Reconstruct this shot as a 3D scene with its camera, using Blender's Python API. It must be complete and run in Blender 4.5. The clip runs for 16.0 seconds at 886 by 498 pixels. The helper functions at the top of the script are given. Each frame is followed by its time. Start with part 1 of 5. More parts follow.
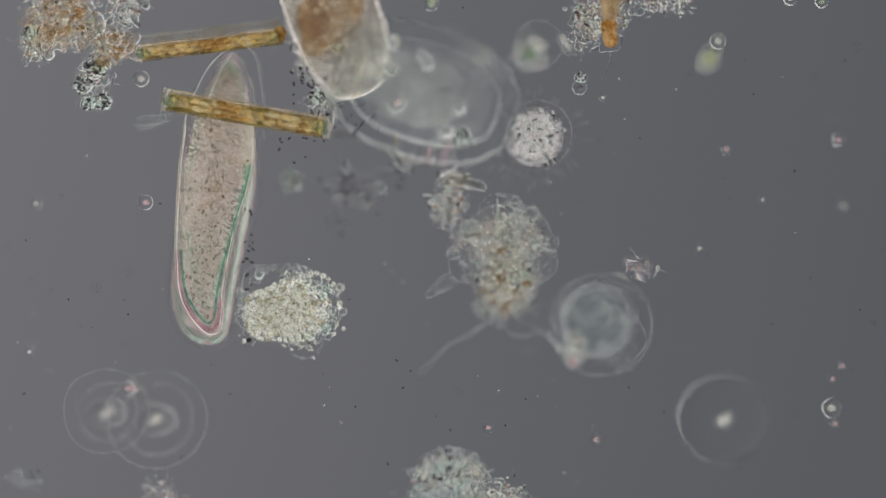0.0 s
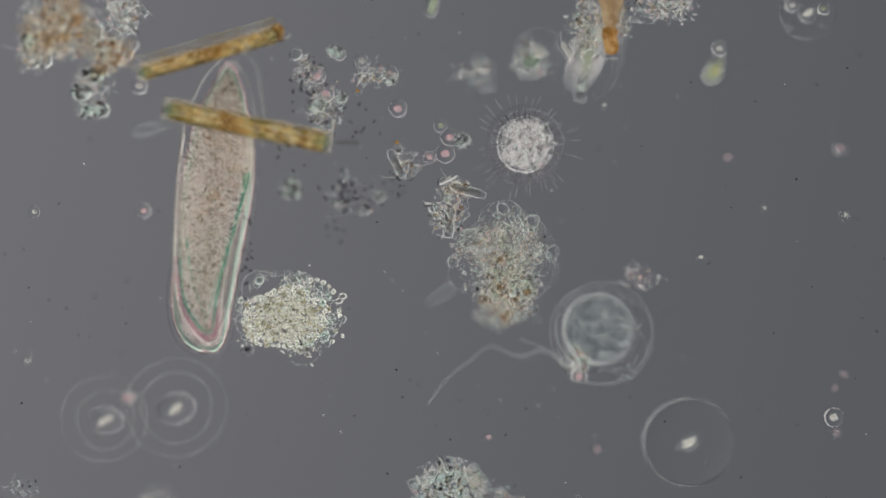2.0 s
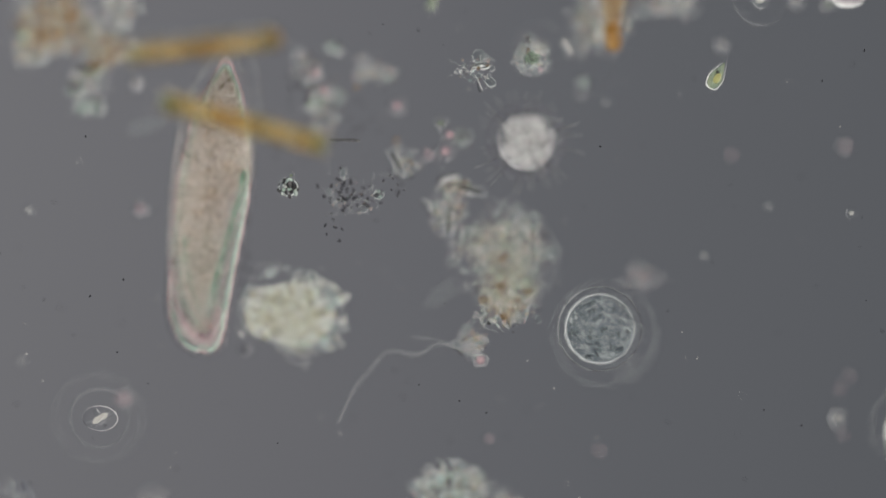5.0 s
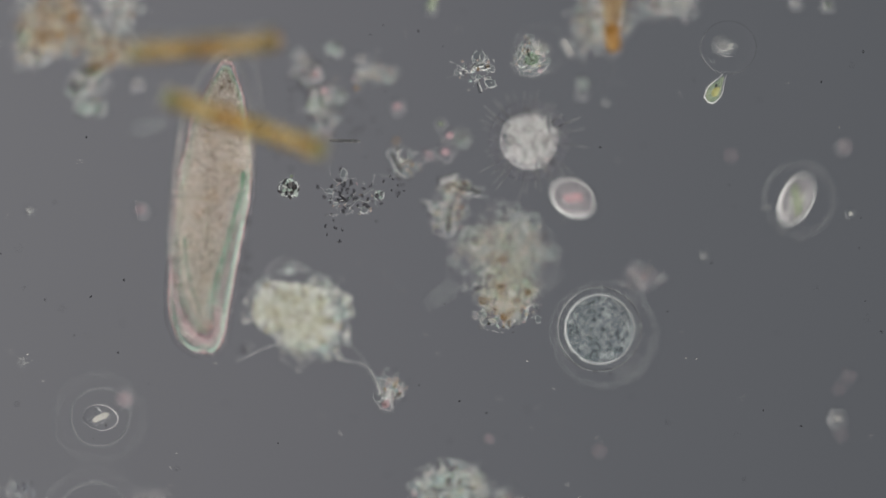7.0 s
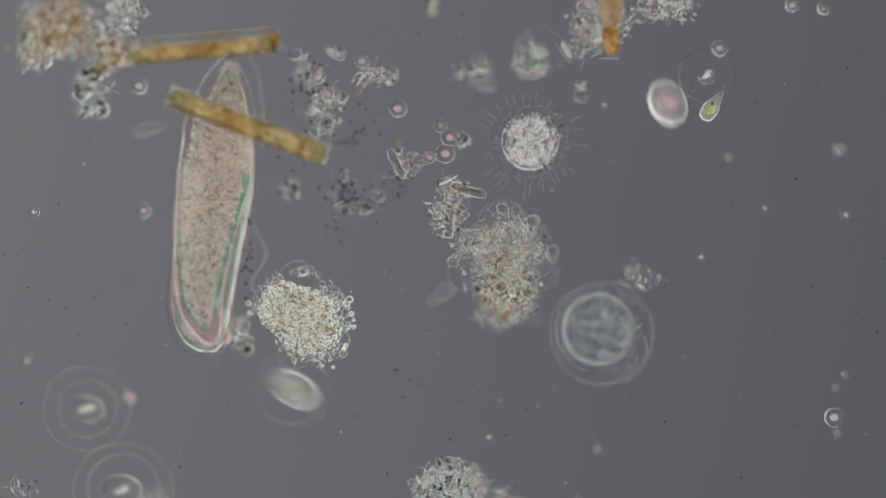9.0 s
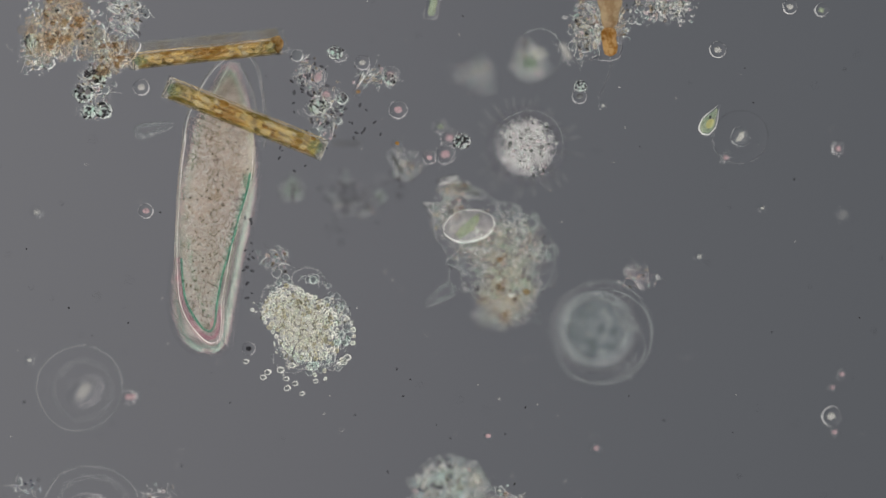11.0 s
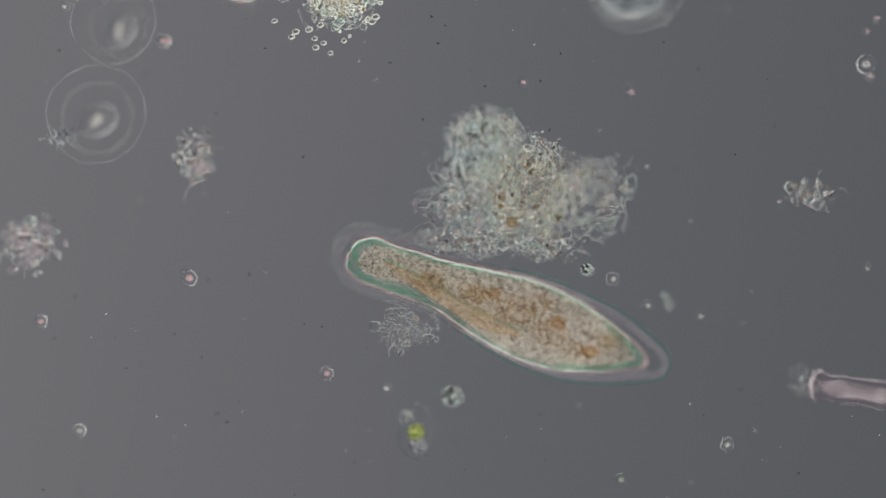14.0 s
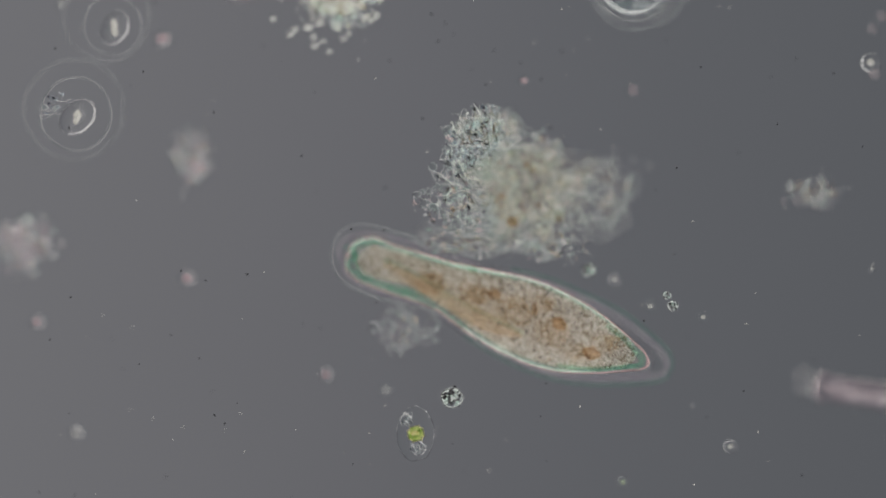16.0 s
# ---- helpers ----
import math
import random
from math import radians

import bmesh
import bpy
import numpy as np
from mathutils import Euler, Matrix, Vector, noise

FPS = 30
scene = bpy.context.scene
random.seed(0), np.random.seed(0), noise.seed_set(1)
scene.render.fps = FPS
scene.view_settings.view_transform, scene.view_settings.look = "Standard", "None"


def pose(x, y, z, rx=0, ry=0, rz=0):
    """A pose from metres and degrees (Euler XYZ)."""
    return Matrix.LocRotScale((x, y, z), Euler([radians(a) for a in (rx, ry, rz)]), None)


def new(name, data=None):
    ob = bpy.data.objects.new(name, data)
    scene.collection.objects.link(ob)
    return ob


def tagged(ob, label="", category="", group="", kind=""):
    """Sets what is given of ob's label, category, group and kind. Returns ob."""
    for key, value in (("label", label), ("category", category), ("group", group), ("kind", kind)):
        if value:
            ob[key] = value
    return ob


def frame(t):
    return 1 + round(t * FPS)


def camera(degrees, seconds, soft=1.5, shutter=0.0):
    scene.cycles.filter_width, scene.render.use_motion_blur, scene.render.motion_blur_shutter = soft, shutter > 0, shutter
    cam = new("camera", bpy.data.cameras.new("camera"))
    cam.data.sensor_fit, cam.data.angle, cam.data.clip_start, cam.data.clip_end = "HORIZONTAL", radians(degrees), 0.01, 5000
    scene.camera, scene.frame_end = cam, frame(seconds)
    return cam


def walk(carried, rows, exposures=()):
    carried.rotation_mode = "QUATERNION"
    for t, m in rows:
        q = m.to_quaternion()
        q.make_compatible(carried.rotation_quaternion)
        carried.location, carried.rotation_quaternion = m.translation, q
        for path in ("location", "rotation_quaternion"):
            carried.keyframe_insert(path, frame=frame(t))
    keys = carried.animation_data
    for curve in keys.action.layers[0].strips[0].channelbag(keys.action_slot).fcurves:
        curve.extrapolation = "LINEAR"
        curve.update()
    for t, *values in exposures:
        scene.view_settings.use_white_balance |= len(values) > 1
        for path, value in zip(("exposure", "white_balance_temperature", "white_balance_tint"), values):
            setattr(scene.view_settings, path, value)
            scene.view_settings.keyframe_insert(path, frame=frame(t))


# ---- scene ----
# A drop of pond water under a microscope, enlarged a thousand times: one metre here is one millimetre on the slide.
# Plan units (u to the right, v towards the viewer's bottom) are half a micrometre, with the stage's origin at the field's corner.
UNIT = 0.0005
DIST = 4.481
FULL = 2 * math.pi

cam = camera(10.0, 16.0, soft=1.5, shutter=0.8)
cam.data.dof.use_dof = True
cam.data.dof.focus_distance = DIST
cam.data.dof.aperture_fstop = 0.40

# the stage's slide and the focus knob: seconds, shift to the right, shift down, height of the plane in focus
STAGE = [
    (0.0, 0, 15, .040), (0.2, 0, 10, .040), (0.5, 0, 2, .040), (1.0, 0, 0, .034), (1.5, 0, 0, .030), (2.0, 0, 0, .014),
    (2.5, 0, 0, .006), (3.0, 0, 0, .003), (3.5, 0, 0, 0), (4.0, 0, 0, -.010), (4.2, 0, 2, -.022), (5.2, 0, 2, -.044),
    (6.3, 0, 2, -.046), (6.5, 0, 2, -.044), (7.0, 0, 1, -.034), (7.3, 0, 1, -.020), (7.5, 0, 0, -.012), (8.0, 0, 0, -.010),
    (8.5, 0, 0, -.004), (9.0, 0, 0, .012), (9.2, 0, 0, .017), (10.2, 0, 0, .036), (11.3, 0, 0, .044), (11.7, 0, 0, .044),
    (11.8, 0, 5, .044), (11.9, -3, 22, .044), (12.0, -8, 76, .044), (12.1, -14, 122, .044), (12.2, -16, 152, .044),
    (12.3, -21, 212, .044), (12.4, -31, 298, .044), (12.5, -31, 301, .044), (12.8, -31, 303, .044), (12.9, -31, 306, .044),
    (13.0, -32, 315, .044), (13.1, -41, 401, .044), (13.2, -52, 499, .044), (13.3, -57, 592, .044), (13.4, -62, 624, .044),
    (13.5, -62, 626, .044), (14.0, -62, 626, .042), (14.5, -62, 626, .036), (15.0, -62, 626, .022), (15.5, -62, 626, .006),
    (16.0, -62, 626, -.004)]
walk(cam, [(t, pose(u * UNIT, -v * UNIT, DIST + h)) for t, u, v, h in STAGE])

# ---- light: the lit field under the slide, the bright ring of the condenser round it, strong even world light ----
scene.cycles.transparent_max_bounces = 64
scene.cycles.max_bounces = 24
scene.cycles.transmission_bounces = 24
world = bpy.data.worlds.new("world")
scene.world = world
world.use_nodes = True
world.node_tree.nodes["Background"].inputs["Color"].default_value = (1.0, 0.99, 0.97, 1)
# fill light added from all round so the bodies outshine the field
world.node_tree.nodes["Background"].inputs["Strength"].default_value = 0.93


# ---- materials ----
class Tree:
    """A short way to write node trees."""

    def __init__(self, name):
        self.mat = bpy.data.materials.new(name)
        self.mat.use_nodes = True
        self.tree = self.mat.node_tree
        self.tree.nodes.clear()
        self.out = self.add("ShaderNodeOutputMaterial")

    def add(self, kind, **values):
        node = self.tree.nodes.new(kind)
        for key, value in values.items():
            self.put(node.inputs[key.replace("_", " ")], value)
        return node

    def put(self, socket, value):
        if isinstance(value, bpy.types.NodeSocket):
            self.tree.links.new(value, socket)
        elif isinstance(value, (tuple, list)) and len(value) == 3 and socket.type == "RGBA":
            socket.default_value = (*value, 1)
        else:
            socket.default_value = value

    def noise(self, scale, detail=3.0, rough=0.6):
        where = self.add("ShaderNodeTexCoord")
        return self.add("ShaderNodeTexNoise", Vector=where.outputs["Object"], Scale=scale, Detail=detail, Roughness=rough).outputs["Fac"]

    def ramp(self, fac, stops):
        node = self.add("ShaderNodeValToRGB", Fac=fac)
        while len(node.color_ramp.elements) < len(stops):
            node.color_ramp.elements.new(0.5)
        for e, (p, c) in zip(node.color_ramp.elements, stops):
            e.position, e.color = p, (*c, 1)
        return node.outputs["Color"]

    def mix(self, fac, a, b):
        node = self.tree.nodes.new("ShaderNodeMixShader")
        self.put(node.inputs[0], fac)
        self.put(node.inputs[1], a)
        self.put(node.inputs[2], b)
        return node.outputs[0]

    def maths(self, operation, a, b):
        node = self.tree.nodes.new("ShaderNodeMath")
        node.operation = operation
        self.put(node.inputs[0], a)
        self.put(node.inputs[1], b)
        return node.outputs[0]

    def random(self):
        return self.add("ShaderNodeObjectInfo").outputs["Random"]

    def island(self):
        return self.add("ShaderNodeNewGeometry").outputs["Random Per Island"]

    def done(self, shader):
        self.put(self.out.inputs["Surface"], shader)
        return self.mat


def clear_film(name, tint=(1, 1, 1), ior=1.08, strength=0.5, rough=0.08, bump=0.0, grain=120.0):
    """A clear, bending skin: part of the light goes straight on, the rest is bent at the rim."""
    t = Tree(name)
    bent = t.add("ShaderNodeBsdfRefraction", Color=tint, Roughness=rough, IOR=ior)
    if bump:
        b = t.add("ShaderNodeBump", Strength=bump, Distance=0.01, Height=t.noise(grain))
        t.put(bent.inputs["Normal"], b.outputs["Normal"])
    fac = t.maths("MULTIPLY", t.maths("ADD", t.noise(14.0, 2.0), 0.5), strength)
    through_it = t.add("ShaderNodeBsdfTransparent", Color=tuple(0.5 + 0.5 * c for c in tint))
    return t.done(t.mix(fac, through_it.outputs[0], bent.outputs[0]))


def plasm(name, stops, grain, patch, cover, tint, bump=0.6, white=None):
    """Grainy living matter: a mottled body, half clear, lit from both sides."""
    t = Tree(name)
    fine = t.noise(grain, 4.0, 0.75)
    large = t.noise(patch, 3.0, 0.6)
    col = t.ramp(t.maths("ADD", t.maths("MULTIPLY", fine, 0.72), t.maths("MULTIPLY", large, 0.28)), stops)
    b = t.add("ShaderNodeBump", Strength=bump, Distance=0.004, Height=fine)
    front = t.add("ShaderNodeBsdfDiffuse", Color=col, Normal=b.outputs["Normal"])
    back = t.add("ShaderNodeBsdfTranslucent", Color=col, Normal=b.outputs["Normal"])
    body = t.mix(0.4, front.outputs[0], back.outputs[0])
    clear = t.add("ShaderNodeBsdfTransparent", Color=tint)
    holes = t.ramp(t.maths("ADD", t.maths("MULTIPLY", fine, 0.6), t.maths("MULTIPLY", large, 0.4)), [(0.36, (0.1, 0.1, 0.1)), (0.62, (1, 1, 1))])
    return t.done(t.mix(t.maths("MULTIPLY", holes, cover), clear.outputs[0], body))


def grains(name, stops, ior=1.18, body=0.35, rough=0.03, by_object=False, clear=0.0):
    """Small round bodies that bend the light, each of its own shade."""
    t = Tree(name)
    col = t.ramp(t.random() if by_object else t.island(), stops)
    bent = t.add("ShaderNodeBsdfRefraction", Color=col, Roughness=rough, IOR=ior)
    front = t.add("ShaderNodeBsdfDiffuse", Color=col)
    s = t.mix(body, bent.outputs[0], front.outputs[0])
    if clear:
        s = t.mix(clear, s, t.add("ShaderNodeBsdfTransparent", Color=(1, 1, 1)).outputs[0])
    return t.done(s)


def stain(name, a, b, scale, cover=0.6, body=0.5):
    """Coloured, see-through pigment."""
    t = Tree(name)
    col = t.ramp(t.noise(scale, 3.0), [(0.40, a), (0.60, b)])
    front = t.add("ShaderNodeBsdfDiffuse", Color=col)
    back = t.add("ShaderNodeBsdfTranslucent", Color=col)
    clear = t.add("ShaderNodeBsdfTransparent", Color=col)
    solid = t.mix(body, front.outputs[0], back.outputs[0])
    return t.done(t.mix(cover, clear.outputs[0], solid))


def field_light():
    """The glowing field under the slide; uneven light is put into its colour, brighter to one side."""
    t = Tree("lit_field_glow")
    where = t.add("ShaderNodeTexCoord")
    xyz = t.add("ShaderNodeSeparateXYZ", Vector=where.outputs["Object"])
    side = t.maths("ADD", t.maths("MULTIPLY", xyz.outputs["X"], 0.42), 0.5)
    # light falloff put into the glow: brighter to the left and top, mottled
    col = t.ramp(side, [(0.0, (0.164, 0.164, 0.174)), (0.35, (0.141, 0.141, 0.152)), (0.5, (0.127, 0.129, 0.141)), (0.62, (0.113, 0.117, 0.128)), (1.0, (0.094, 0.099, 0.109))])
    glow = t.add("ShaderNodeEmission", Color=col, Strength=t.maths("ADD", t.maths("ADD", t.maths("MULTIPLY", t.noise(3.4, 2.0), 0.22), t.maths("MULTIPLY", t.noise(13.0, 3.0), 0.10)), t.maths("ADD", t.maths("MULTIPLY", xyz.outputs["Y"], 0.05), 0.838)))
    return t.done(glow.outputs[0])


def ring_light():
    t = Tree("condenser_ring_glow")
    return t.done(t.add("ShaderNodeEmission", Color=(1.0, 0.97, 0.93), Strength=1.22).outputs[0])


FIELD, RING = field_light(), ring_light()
M_PELLICLE = clear_film("pellicle_clear", (1.0, 0.975, 0.968), 1.13, 0.72, 0.05, 0.12, 90)
M_ECTO = plasm("ectoplasm_pale", [(0.40, (0.42, 0.40, 0.38)), (0.5, (0.65, 0.61, 0.57)), (0.60, (0.92, 0.87, 0.83))], 60.0, 10.0, 0.38, (1.0, 0.99, 0.985), 0.3)
M_ECTO_GREY = plasm("ectoplasm_grey", [(0.40, (0.42, 0.42, 0.38)), (0.5, (0.60, 0.60, 0.55)), (0.60, (0.86, 0.86, 0.80))], 60.0, 10.0, 0.18, (0.995, 1.0, 0.985), 0.3)
M_EDGE = clear_film("ectoplasm_green_edge", (0.74, 1.0, 0.90), 1.15, 0.05, 0.14, 0.5, 60)
M_GROOVE = clear_film("groove_green_edge", (0.82, 1.0, 0.93), 1.15, 0.36, 0.10, 0.3, 70)
M_ROSY_EDGE = clear_film("rosy_edge", (1.0, 0.90, 0.91), 1.2, 0.7, 0.05, 0.1, 90)
M_PLASM = plasm("cytoplasm_brown", [(0.42, (0.18, 0.15, 0.11)), (0.46, (0.54, 0.48, 0.38)), (0.50, (0.88, 0.82, 0.71)), (0.55, (1.0, 0.99, 0.95))],
                190.0, 18.0, 0.52, (0.995, 0.98, 0.955), 1.0)
M_CRYST = grains("crystal_grains", [(0.0, (0.30, 0.26, 0.18)), (0.3, (0.62, 0.55, 0.44)), (0.55, (0.98, 0.96, 0.92)), (1.0, (1.0, 1.0, 0.98))], 1.3, 0.38, clear=0.1)
M_CRYST_THIN = grains("sparse_crystals", [(0.0, (0.46, 0.42, 0.35)), (0.10, (0.66, 0.61, 0.52)), (0.2, (0.88, 0.84, 0.76)), (0.34, (0.98, 0.96, 0.92)), (1.0, (1.0, 1.0, 0.98))], 1.34, 0.34, clear=0.22)
M_COARSE = grains("coarse_crystals", [(0.0, (0.24, 0.20, 0.14)), (0.16, (0.46, 0.39, 0.28)), (0.22, (0.98, 0.95, 0.88)), (1.0, (1.0, 1.0, 0.98))], 1.3, 0.42, clear=0.1)
M_FOOD = stain("food_vacuole_brown", (0.80, 0.69, 0.55), (0.97, 0.91, 0.82), 120, 0.07)
M_VEIL = clear_film("veil_edge", (0.985, 1.0, 0.99), 1.32, 0.20, 0.10)
M_VEIL_GREEN = stain("teal_edge", (0.48, 0.84, 0.72), (0.66, 0.94, 0.84), 160, 0.11)
M_BAND_ROSE = stain("rosy_band", (0.95, 0.72, 0.80), (0.97, 0.86, 0.90), 90, 0.07)
M_LILAC = stain("lilac_veil", (0.97, 0.94, 0.97), (0.99, 0.97, 0.98), 60, 0.042)
M_RIDGE = clear_film("ridge_skin", (1.0, 0.99, 0.985), 1.16, 0.8, 0.04)
M_WHITE_LINE = clear_film("white_edge", (1.0, 0.99, 0.985), 1.45, 0.9, 0.04)
M_PUFF = plasm("brownish_slime_haze", [(0.40, (0.41, 0.38, 0.34)), (0.50, (0.67, 0.64, 0.59)), (0.60, (0.98, 0.97, 0.95))], 130.0, 26.0, 0.028, (0.995, 0.99, 0.98), 0.6)
M_PUFF_PALE = plasm("pale_slime_haze", [(0.40, (0.52, 0.52, 0.52)), (0.60, (1.0, 1.0, 0.99))], 110.0, 26.0, 0.022, (1.0, 1.0, 1.0), 0.5)
M_PUFF_BROWN = plasm("rusty_slime_haze", [(0.40, (0.44, 0.33, 0.21)), (0.50, (0.70, 0.58, 0.44)), (0.60, (0.98, 0.93, 0.86))], 130.0, 26.0, 0.06, (0.995, 0.975, 0.945), 0.6)
M_PUFF_ROSY = plasm("rosy_slime_haze", [(0.40, (0.62, 0.58, 0.60)), (0.60, (1.0, 0.95, 0.97))], 110.0, 26.0, 0.07, (1.0, 0.985, 0.99), 0.5)
M_PUFF_COOL = plasm("bluish_slime_haze", [(0.40, (0.46, 0.50, 0.54)), (0.60, (0.94, 0.98, 1.0))], 130.0, 26.0, 0.026, (0.99, 0.995, 1.0), 0.6)
M_VEIL_GREEN_SOFT = clear_film("soft_teal_veil", (0.82, 1.0, 0.93), 1.3, 0.05, 0.6)
M_THREAD = clear_film("thread_clear", (0.99, 1.0, 0.99), 1.25, 0.34, 0.05)
M_ARC = clear_film("slime_skin", (0.99, 1.0, 0.985), 1.30, 0.34, 0.06)
M_CELL_RING = clear_film("ring_cell_wall", (0.97, 1.0, 0.985), 1.22, 0.36, 0.06)
M_RIM = clear_film("rim_white", (1.0, 0.985, 0.975), 1.40, 0.38, 0.06)
M_SPORE_CLEAR = clear_film("loose_spore_wall", (0.99, 1.0, 0.97), 1.3, 0.6, 0.04)
M_CILIA = clear_film("cilia_clear", (0.97, 0.97, 0.97), 1.15, 0.2, 0.1)
M_COAT = clear_film("ciliary_veil", (1.0, 0.985, 0.99), 1.05, 0.22, 0.10)
M_FOLD = clear_film("oral_fold", (1.0, 0.97, 0.98), 1.06, 0.5, 0.06, 0.2, 60)
M_GLASSY = clear_film("frustule_silica", (1.0, 0.985, 0.95), 1.16, 0.8, 0.03)
M_CHLORO = stain("chloroplast_golden", (0.52, 0.36, 0.12), (0.99, 0.85, 0.52), 160, 0.30)
M_CHLORO_OLIVE = stain("chloroplast_olive", (0.38, 0.33, 0.12), (0.80, 0.73, 0.42), 160, 0.30)
M_LIP = stain("warm_fold", (0.92, 0.84, 0.74), (0.98, 0.93, 0.87), 60, 0.09)
M_WIDE = clear_film("wide_pale_skin", (0.985, 1.0, 0.995), 1.085, 0.45, 0.07, 0.1, 30)
M_CELL = plasm("cell_plasm", [(0.42, (0.26, 0.23, 0.16)), (0.47, (0.60, 0.56, 0.46)), (0.51, (0.82, 0.79, 0.70)), (0.57, (1.0, 1.0, 0.96))], 150.0, 14.0, 0.34, (0.985, 0.985, 0.95), 1.0)
M_RUST = stain("rust_lump", (0.66, 0.54, 0.40), (0.88, 0.80, 0.68), 150, 0.2)
M_AMBER = stain("amber_plastid", (0.50, 0.28, 0.08), (0.90, 0.70, 0.40), 190, 0.42)
M_EGG = grains("egg_granules", [(0.0, (0.82, 0.80, 0.68)), (0.25, (0.98, 0.98, 0.93)), (0.6, (1.0, 1.0, 0.98)), (1.0, (0.95, 0.98, 0.92))], 1.26, 0.15, by_object=True)
M_HELIO = grains("vacuole_froth", [(0.0, (0.50, 0.51, 0.50)), (0.2, (0.68, 0.67, 0.65)), (0.4, (1.0, 0.99, 0.97)), (0.8, (1.0, 1.0, 0.99)), (0.9, (1.0, 0.86, 0.88)), (1.0, (0.80, 0.98, 0.92))], 1.30, 0.42)
M_COOL = grains("cool_granules", [(0.0, (0.32, 0.36, 0.38)), (0.4, (0.52, 0.57, 0.59)), (0.6, (0.97, 0.98, 0.98)), (1.0, (1.0, 1.0, 1.0))], 1.2, 0.16, clear=0.6)
M_GREY = grains("debris_grains", [(0.0, (0.30, 0.28, 0.26)), (0.10, (0.58, 0.55, 0.51)), (0.16, (0.97, 0.96, 0.94)), (0.45, (1.0, 1.0, 0.99)), (0.65, (0.84, 0.97, 0.92)), (0.8, (1.0, 0.88, 0.90)), (1.0, (0.90, 0.84, 0.74))], 1.24, 0.08, clear=0.44)
M_GREYBLUE = grains("bluish_grains", [(0.0, (0.10, 0.12, 0.16)), (0.26, (0.36, 0.40, 0.48)), (0.32, (0.90, 0.94, 1.0)), (0.7, (0.86, 0.98, 0.97)), (1.0, (0.98, 0.97, 1.0))], 1.24, 0.07, clear=0.55)
M_BROWN = grains("rusty_grains", [(0.0, (0.40, 0.30, 0.20)), (0.1, (0.68, 0.56, 0.42)), (0.5, (0.88, 0.82, 0.72)), (1.0, (0.97, 0.95, 0.90))], 1.2, 0.13, clear=0.42)
# white and dark shades imitate glints and the dark gaps between grains
M_GLINT = grains("painted_glints", [(0.0, (0.16, 0.16, 0.15)), (0.34, (0.34, 0.33, 0.31)), (0.40, (0.95, 0.95, 0.90)), (0.7, (1.0, 1.0, 0.98)), (0.85, (0.86, 0.98, 0.92)), (1.0, (1.0, 0.92, 0.93))], 1.25, 0.34, clear=0.24)
M_FLOC_PALE = plasm("floc_pale", [(0.42, (0.20, 0.20, 0.20)), (0.49, (0.50, 0.49, 0.48)), (0.60, (0.98, 0.97, 0.96))], 150.0, 18.0, 0.20, (0.99, 0.99, 0.99), 1.0)
M_PALE = clear_film("pale_body", (0.99, 1.0, 0.997), 1.07, 0.34, 0.04, 0.1, 40)
M_CORE = stain("pale_core", (0.85, 0.84, 0.81), (0.99, 0.98, 0.95), 60, 0.25)
M_ROSE = stain("rosy_core", (0.90, 0.70, 0.72), (0.98, 0.86, 0.87), 60, 0.28)
M_GREEN = stain("green_plastid", (0.74, 0.82, 0.70), (0.88, 0.92, 0.76), 80, 0.2)
M_HAZE_CORE = stain("faint_star", (0.92, 0.92, 0.90), (0.99, 0.99, 0.97), 90, 0.10)
M_GREEN_DIM = stain("dull_green_core", (0.62, 0.72, 0.62), (0.86, 0.92, 0.82), 150, 0.14)
M_DARK = stain("dark_speck", (0.06, 0.06, 0.07), (0.15, 0.15, 0.16), 200, 0.65)
M_BEAD = clear_film("bead_clear", (0.99, 1.0, 0.995), 1.16, 0.6, 0.03)
M_BEAD_DIM = clear_film("bead_dim", (0.985, 1.0, 0.99), 1.14, 0.55, 0.06)
M_SHARD = clear_film("shard_clear", (0.99, 0.995, 0.985), 1.2, 0.65, 0.05)


# ---- tools for shapes ----
def place(u, v, z=0.0):
    k = UNIT * (DIST - z) / DIST
    return Vector(((u - 784) * k, (441 - v) * k, z))


def thing(name, at, label, category, group="", kind=""):
    ob = new(name)
    ob.empty_display_size = 0.01
    ob.matrix_basis = Matrix.Translation(at)
    return tagged(ob, label, category, group, kind)


def part(name, me, material, parent, label="", at=None):
    if isinstance(me, bmesh.types.BMesh):
        bm, me = me, bpy.data.meshes.new(name)
        bm.to_mesh(me)
        bm.free()
    if material and not me.materials:
        me.materials.append(material)
    ob = new(name, me)
    ob.parent = parent
    if at is not None:
        ob.matrix_basis = at
    if label:
        tagged(ob, label)
    return ob


def smooth(me):
    me.polygons.foreach_set("use_smooth", [True] * len(me.polygons))
    return me


def mesh(name, verts, faces, soft=True):
    me = bpy.data.meshes.new(name)
    me.from_pydata([tuple(v) for v in verts], [], [tuple(f) for f in faces])
    me.update()
    return smooth(me) if soft else me


def ico(sub):
    bm = bmesh.new()
    bmesh.ops.create_icosphere(bm, subdivisions=sub, radius=1)
    v = np.array([x.co for x in bm.verts])
    f = np.array([[w.index for w in x.verts] for x in bm.faces])
    bm.free()
    return v, f


ICO = {s: ico(s) for s in (1, 2, 3, 4, 5)}


